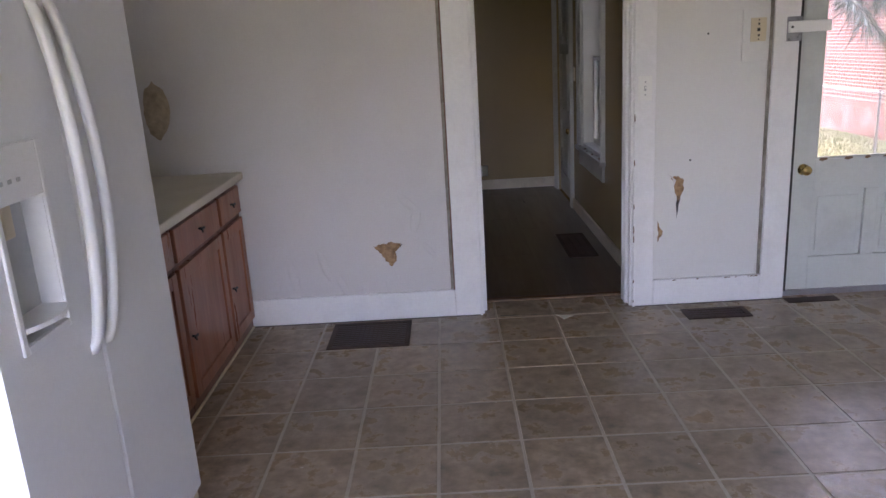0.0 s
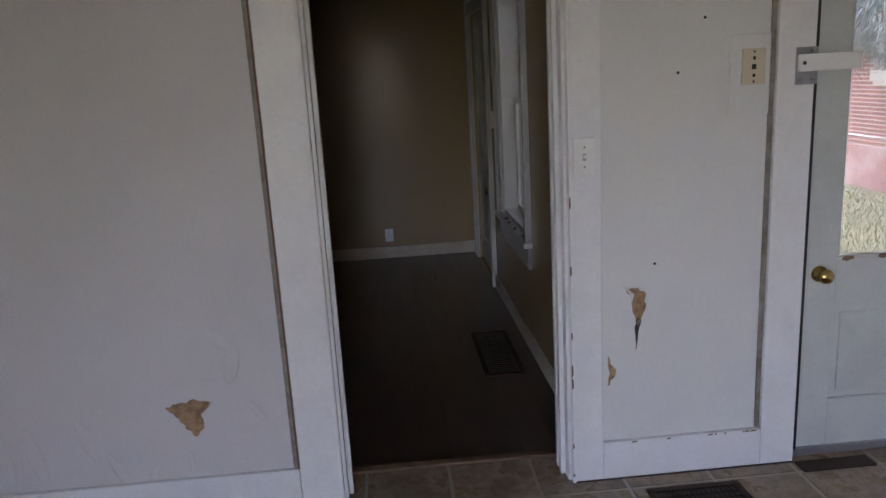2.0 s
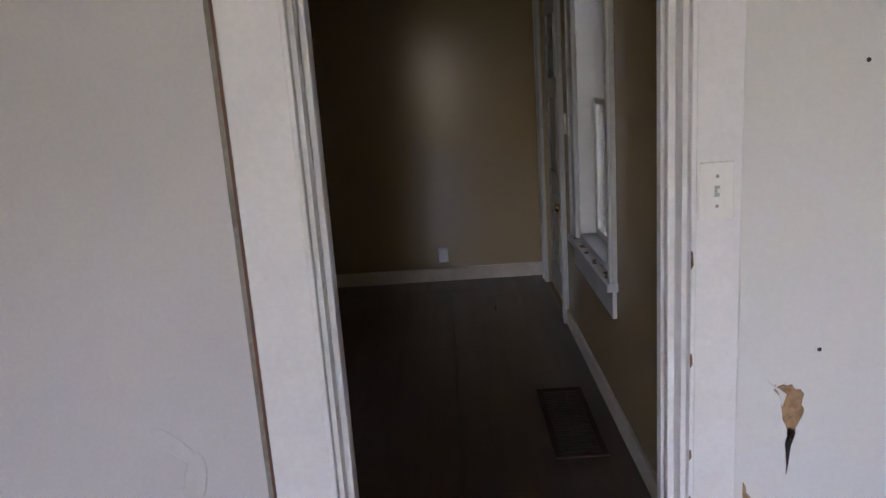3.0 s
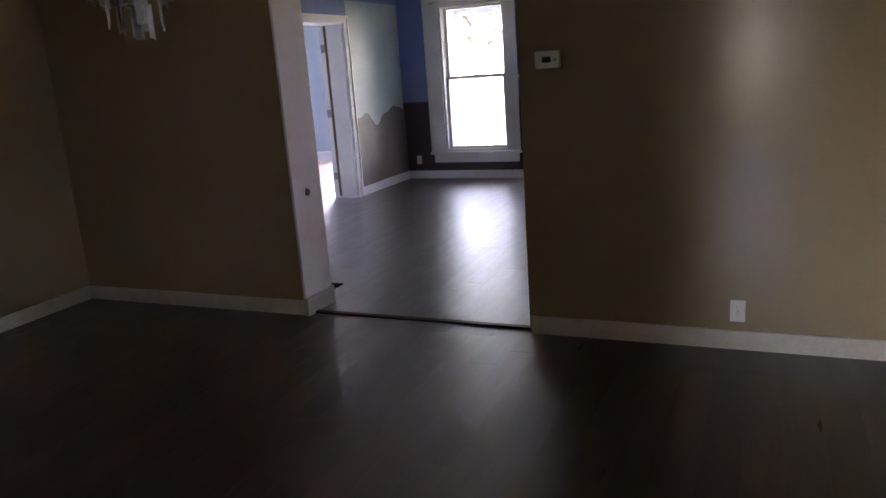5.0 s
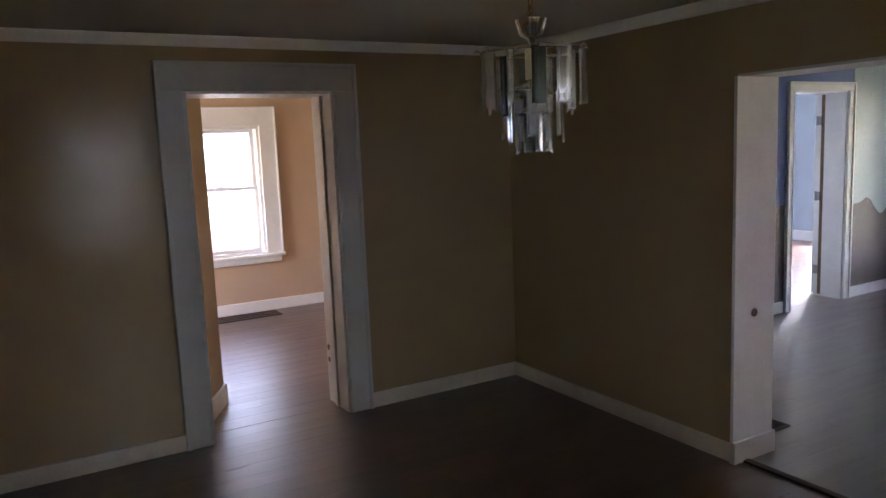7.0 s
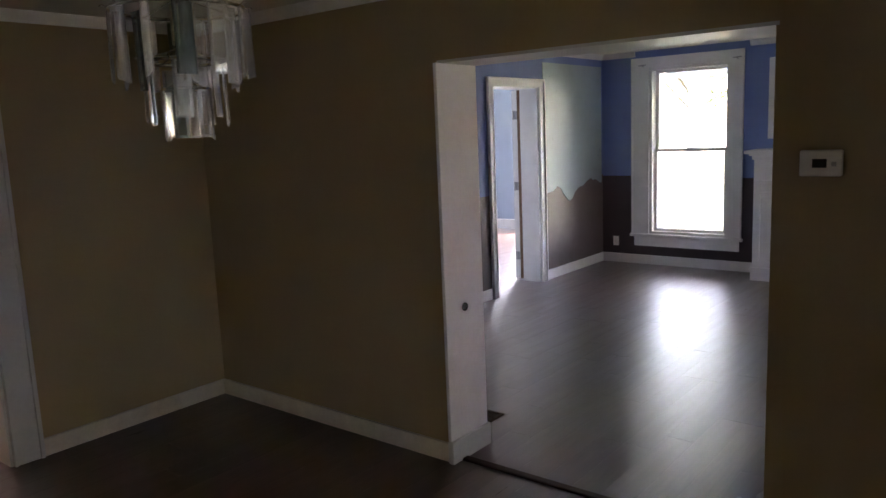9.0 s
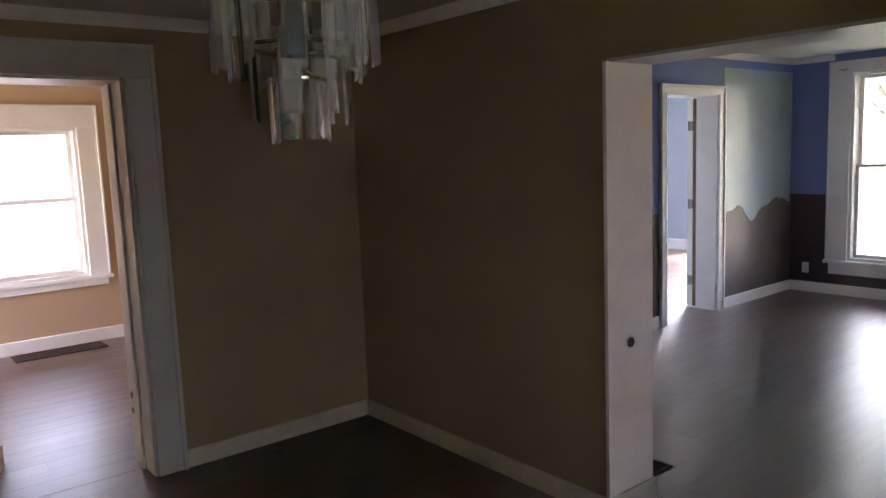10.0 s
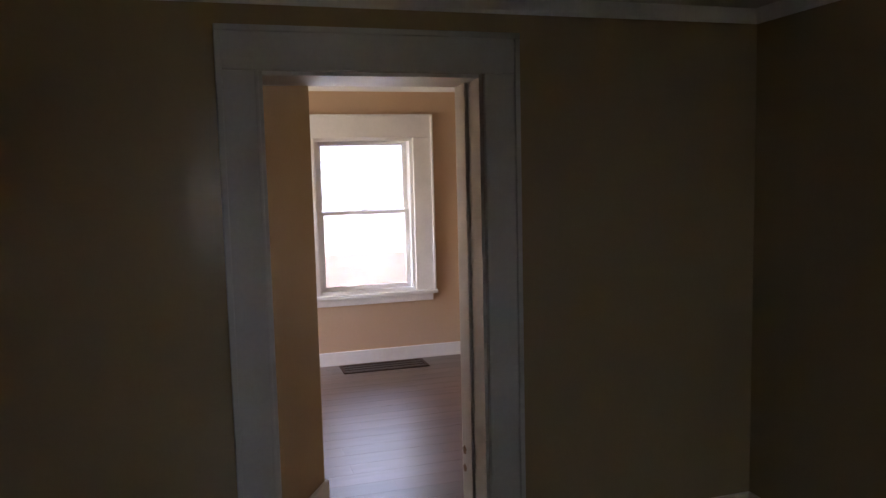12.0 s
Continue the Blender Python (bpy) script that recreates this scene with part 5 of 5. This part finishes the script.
wm["kind"] = "stuff"


# spruce with drooping boughs over the lawn
def spruce(base, height, label, low=1.4, seed=5):
    t = thing("spruce_tree", base, label, "tree")
    r = random.Random(seed)
    bx, by, bz = base
    part("trunk", rod(bmesh.new(), (bx, by, bz), (bx, by, bz + height), 0.20, 0.02, 14), M_BARK, t)
    limbs = bmesh.new()
    cv, cf = [], []
    for k in range(110):
        f = (k / 110) ** 1.6
        z0 = bz + low + (height - low - 0.4) * f
        a = k * 2.4 + r.uniform(-0.3, 0.3)
        L = (1 - f) * r.uniform(2.7, 3.5) + 0.3
        bend = r.uniform(-0.35, 0.35)
        droop = r.uniform(0.30, 0.48) * L
        prev = Vector((bx, by, z0))
        steps = 7
        for s in range(1, steps + 1):
            q = s / steps
            p = Vector((bx + math.cos(a + bend * q) * L * q, by + math.sin(a + bend * q) * L * q, z0 + 0.15 * math.sin(q * 2) - droop * q * q))
            rod(limbs, prev, p, 0.03 * (1 - q) + 0.006, 0.03 * (1 - q) + 0.004, 5)
            n_twigs = 190 if f < 0.3 else 12
            for j in range(n_twigs):
                c = prev.lerp(p, r.random())
                d = Vector((r.uniform(-0.7, 0.7), r.uniform(-0.7, 0.7), r.uniform(-1.5, -0.1))).normalized()
                ln = r.uniform(0.10, 0.36) * (0.6 + 0.6 * q)
                side = d.cross(Vector((r.uniform(-1, 1), r.uniform(-1, 1), r.uniform(-1, 1)))).normalized() * r.uniform(0.003, 0.007)
                i = len(cv)
                e = c + d * ln
                mdl = c + d * ln * 0.5
                cv += [tuple(c - Vector(base)), tuple(mdl + side - Vector(base)), tuple(e - Vector(base)), tuple(mdl - side - Vector(base))]
                cf.append((i, i + 1, i + 2, i + 3))
            prev = p
    part("limbs", limbs, M_BARK, t)
    me = bpy.data.meshes.new("crown")
    me.from_pydata(cv, [], cf)
    me.materials.append(M_NEEDLE)
    cr = new("crown", me)
    cr.parent = t
    return t


spruce((4.5, 6.7, GZ), 7.5, "blue green spruce with drooping boughs beside the lawn", low=2.75)

# pale clapboard house beyond the tan room's window
sh = thing("clapboard_house", (-14.5, 3, GZ), "white clapboard neighbouring house on a brick base", "house")
part("wall", wall_boxes("y", -7, 13, -12.4, -12.2, 0.55, 3.4, [(1.6, 2.6, 1.4, 2.9)]), M_SIDING, sh)
bm = bmesh.new()
for k in range(17):
    z = 0.55 + k * 0.17
    for a, b in (((-7, 13),) if not (1.3 < z < 2.9) else ((-7, 1.5), (2.7, 13))):
        prism(bm, [(-12.2, z), (-12.16, z), (-12.185, z + 0.17), (-12.2, z + 0.17)], b - a, lambda u, v, w: (u, a + w, v))
part("clapboards", bm, M_SIDING, sh)
part("base", boxes((-12.38, -12.14, -7, 13, GZ, 0.55)), material("pale_brick_base", (0.40, 0.27, 0.22), 0.85, grain=0.3, grain_scale=12, stain=0.2), sh)
part("window", boxes((-12.2, -12.12, 1.5, 1.6, 1.3, 3.0), (-12.2, -12.12, 2.6, 2.7, 1.3, 3.0), (-12.2, -12.12, 1.6, 2.6, 1.3, 1.4), (-12.2, -12.12, 1.6, 2.6, 2.9, 3.0), (-12.3, -12.25, 1.6, 2.6, 2.12, 2.18)), M_SIDING, sh)
part("far_wall", boxes((-17.5, -17.3, -7, 13, GZ, 3.4), (-17.3, -12.4, -7, -6.8, GZ, 3.4), (-17.3, -12.4, 12.8, 13, GZ, 3.4)), M_SIDING, sh)
rf = bmesh.new()
prism(rf, [(-18, 3.4), (-11.9, 3.4), (-14.8, 5.0)], 21, lambda u, v, w: (u, -7.5 + w, v))
part("roof", rf, M_ROOFING, sh)

# front porch beyond the blue room's window
po = thing("porch", (-2, 10.9, GZ), "white front porch with square columns and a railing", "porch")
part("deck", boxes((-4.4, 2.5, 9.75, 12.0, -0.32, -0.2)), M_CONCRETE, po)
part("roof", boxes((-4.4, 2.8, 9.75, 12.3, 2.62, 2.75)), M_SIDING, po)
part("beam", boxes((-4.4, 2.6, 11.75, 11.95, 2.3, 2.62), bevel=0.01), M_SIDING, po)
for x in (-4.0, -3.0, 0.2, 2.2):
    part("column", boxes((x - 0.09, x + 0.09, 11.76, 11.94, -0.2, 2.3), (x - 0.12, x + 0.12, 11.73, 11.97, -0.2, -0.02), (x - 0.12, x + 0.12, 11.73, 11.97, 2.2, 2.3), bevel=0.008), M_SIDING, po)

# a leafy tree across the front yard
def leafy_tree(base, height, label, seed):
    t = thing("leafy_tree", base, label, "tree")
    r = random.Random(seed)
    b = Vector(base)
    part("trunk", rod(bmesh.new(), b, b + Vector((0, 0, height * 0.55)), 0.22, 0.10, 14), M_BARK, t)
    limbs = bmesh.new()
    cv, cf = [], []
    for k in range(16):
        a = r.uniform(0, 6.28)
        z = height * r.uniform(0.3, 0.55)
        tip = Vector((math.cos(a) * r.uniform(0.8, 2.2), math.sin(a) * r.uniform(0.8, 2.2), z + height * r.uniform(0.1, 0.42)))
        rod(limbs, b + Vector((0, 0, z)), b + tip, 0.06, 0.015, 7)
        for j in range(260):
            c = tip + Vector((r.gauss(0, 0.55), r.gauss(0, 0.55), r.gauss(0, 0.42)))
            u = Vector((r.uniform(-1, 1), r.uniform(-1, 1), r.uniform(-1, 1))).normalized()
            v = u.cross(Vector((r.uniform(-1, 1), r.uniform(-1, 1), r.uniform(-1, 1)))).normalized()
            s = r.uniform(0.05, 0.10)
            i = len(cv)
            cv += [tuple(c - u * s), tuple(c + v * s * 0.5), tuple(c + u * s), tuple(c - v * s * 0.5)]
            cf.append((i, i + 1, i + 2, i + 3))
    part("limbs", limbs, M_BARK, t)
    me = bpy.data.meshes.new("crown")
    me.from_pydata(cv, [], cf)
    me.materials.append(M_LEAF)
    cr = new("crown", me)
    cr.parent = t
    return t


leafy_tree((-5.5, 20.0, GZ), 6.5, "leafy green street tree across the yard", 2)
leafy_tree((-8.5, 24.0, GZ), 7.5, "broad leafy green tree across the yard", 6)
# ---- bricks of the neighbouring house ----
brick_mesh = mesh_of("brick", boxes((-0.010, 0.0, -0.0825, 0.0825, -0.0235, 0.0235), bevel=0.002), M_BRICK)
far_bricks = []
made = 0
for row in range(0, 76):
    z = 0.26 + row * 0.0605
    off = 0.09 if row % 2 else 0.0
    for col in range(-20, 55):
        y = 2.0 + col * 0.18 + off
        if 6.05 < y + 0.05 and y - 0.05 < 7.65 and 1.1 < z < 2.95:
            continue
        if 5.8 < y < 8.8 and z < 1.45 and made < 300:
            ob = new("brick", brick_mesh)
            ob.parent = bh
            ob.location = Vector((7.23, y, z)) - BASE[bh.name]
            made += 1
        elif 3.0 < y < 11.5 and z < 3.6:
            far_bricks.append((y, z))
fv, ff = [], []
for y, z in far_bricks:
    i = len(fv)
    fv += [(7.221 - 9.5, y - 0.0825 - 6, z - 0.0235 - GZ), (7.221 - 9.5, y + 0.0825 - 6, z - 0.0235 - GZ), (7.221 - 9.5, y + 0.0825 - 6, z + 0.0235 - GZ), (7.221 - 9.5, y - 0.0825 - 6, z + 0.0235 - GZ)]
    fv += [(v[0] + 0.02, v[1], v[2]) for v in fv[i:i + 4]]
    ff += [(i, i + 3, i + 2, i + 1), (i, i + 1, i + 5, i + 4), (i + 1, i + 2, i + 6, i + 5), (i + 2, i + 3, i + 7, i + 6), (i + 3, i, i + 4, i + 7)]
me = bpy.data.meshes.new("bricks")
me.from_pydata(fv, [], ff)
me.materials.append(M_BRICK)
fb = new("bricks", me)
fb.parent = bh
fb["kind"] = "stuff"


# ---- tiles and planks ----
def slab_mesh(name, w, l, h, mat, chamfer, drop):
    bm = bmesh.new()
    lo = [bm.verts.new(p) for p in ((-w / 2, -l / 2, 0), (w / 2, -l / 2, 0), (w / 2, l / 2, 0), (-w / 2, l / 2, 0))]
    c = chamfer
    md = [bm.verts.new((v.co.x, v.co.y, h - drop)) for v in lo]
    hi = [bm.verts.new((v.co.x - math.copysign(c, v.co.x), v.co.y - math.copysign(c, v.co.y), h)) for v in lo]
    for a, b in ((lo, md), (md, hi)):
        for k in range(4):
            bm.faces.new((a[k], a[(k + 1) % 4], b[(k + 1) % 4], b[k]))
    bm.faces.new(hi)
    return mesh_of(name, bm, mat)


cache = {}


def piece(name, parent, x0, x1, y0, y1, z0, h, mat, chamfer=0.0012, drop=0.001):
    key = (name, round(x1 - x0, 3), round(y1 - y0, 3), mat.name)
    if key not in cache:
        cache[key] = slab_mesh(name, x1 - x0, y1 - y0, h, mat, chamfer, drop)
    ob = new(name, cache[key])
    ob.parent = parent
    ob.location = ((x0 + x1) / 2, (y0 + y1) / 2, z0)
    return ob


PX, PY, J = 0.341, 0.352, 0.007
for i in range(-7, 9):
    for j in range(-16, 3):
        x0, x1 = max(KX0, 0.0775 + i * PX + J), min(KX1, 0.0775 + (i + 1) * PX - J)
        y0, y1 = max(KY0, -0.45 + j * PY + J), min(0.205, -0.45 + (j + 1) * PY - J)
        if x1 - x0 < 0.02 or y1 - y0 < 0.02:
            continue
        if y1 > 0.0 and not (x0 > -0.02 and x1 < 0.92):
            if y0 > -0.02:
                continue
        piece("tile", floor_k, x0, x1, y0, y1, -0.0022, 0.0022, M_TILE, 0.001)


def planks(parent, x0, x1, y0, y1, z, width=0.15, length=1.2, seed=1):
    r = random.Random(seed)
    x = x0
    while x < x1 - 0.02:
        xe = min(x + width, x1)
        y = y0 - round(r.uniform(0, 1) * 6) * 0.2
        while y < y1:
            a, b = max(y, y0), min(y + length, y1)
            if b - a > 0.03:
                piece("plank", parent, x, xe, a, b, z - 0.004, 0.004, M_PLANK, 0.002, 0.0006)
            y += length
        x += width


planks(floor_d, DX0 - 0.17, DX1, 0.245, 3.985, 0.0, seed=1)
planks(floor_b, -4.46, BX1, 4.03, BY1, 0.0, seed=2)
planks(floor_t, TX0, TX1, TY0, TY1, -0.045, seed=3)
planks(floor_f, FX0, -4.46, 6.6, FY1, 0.0, width=0.15, length=2.4, seed=4)
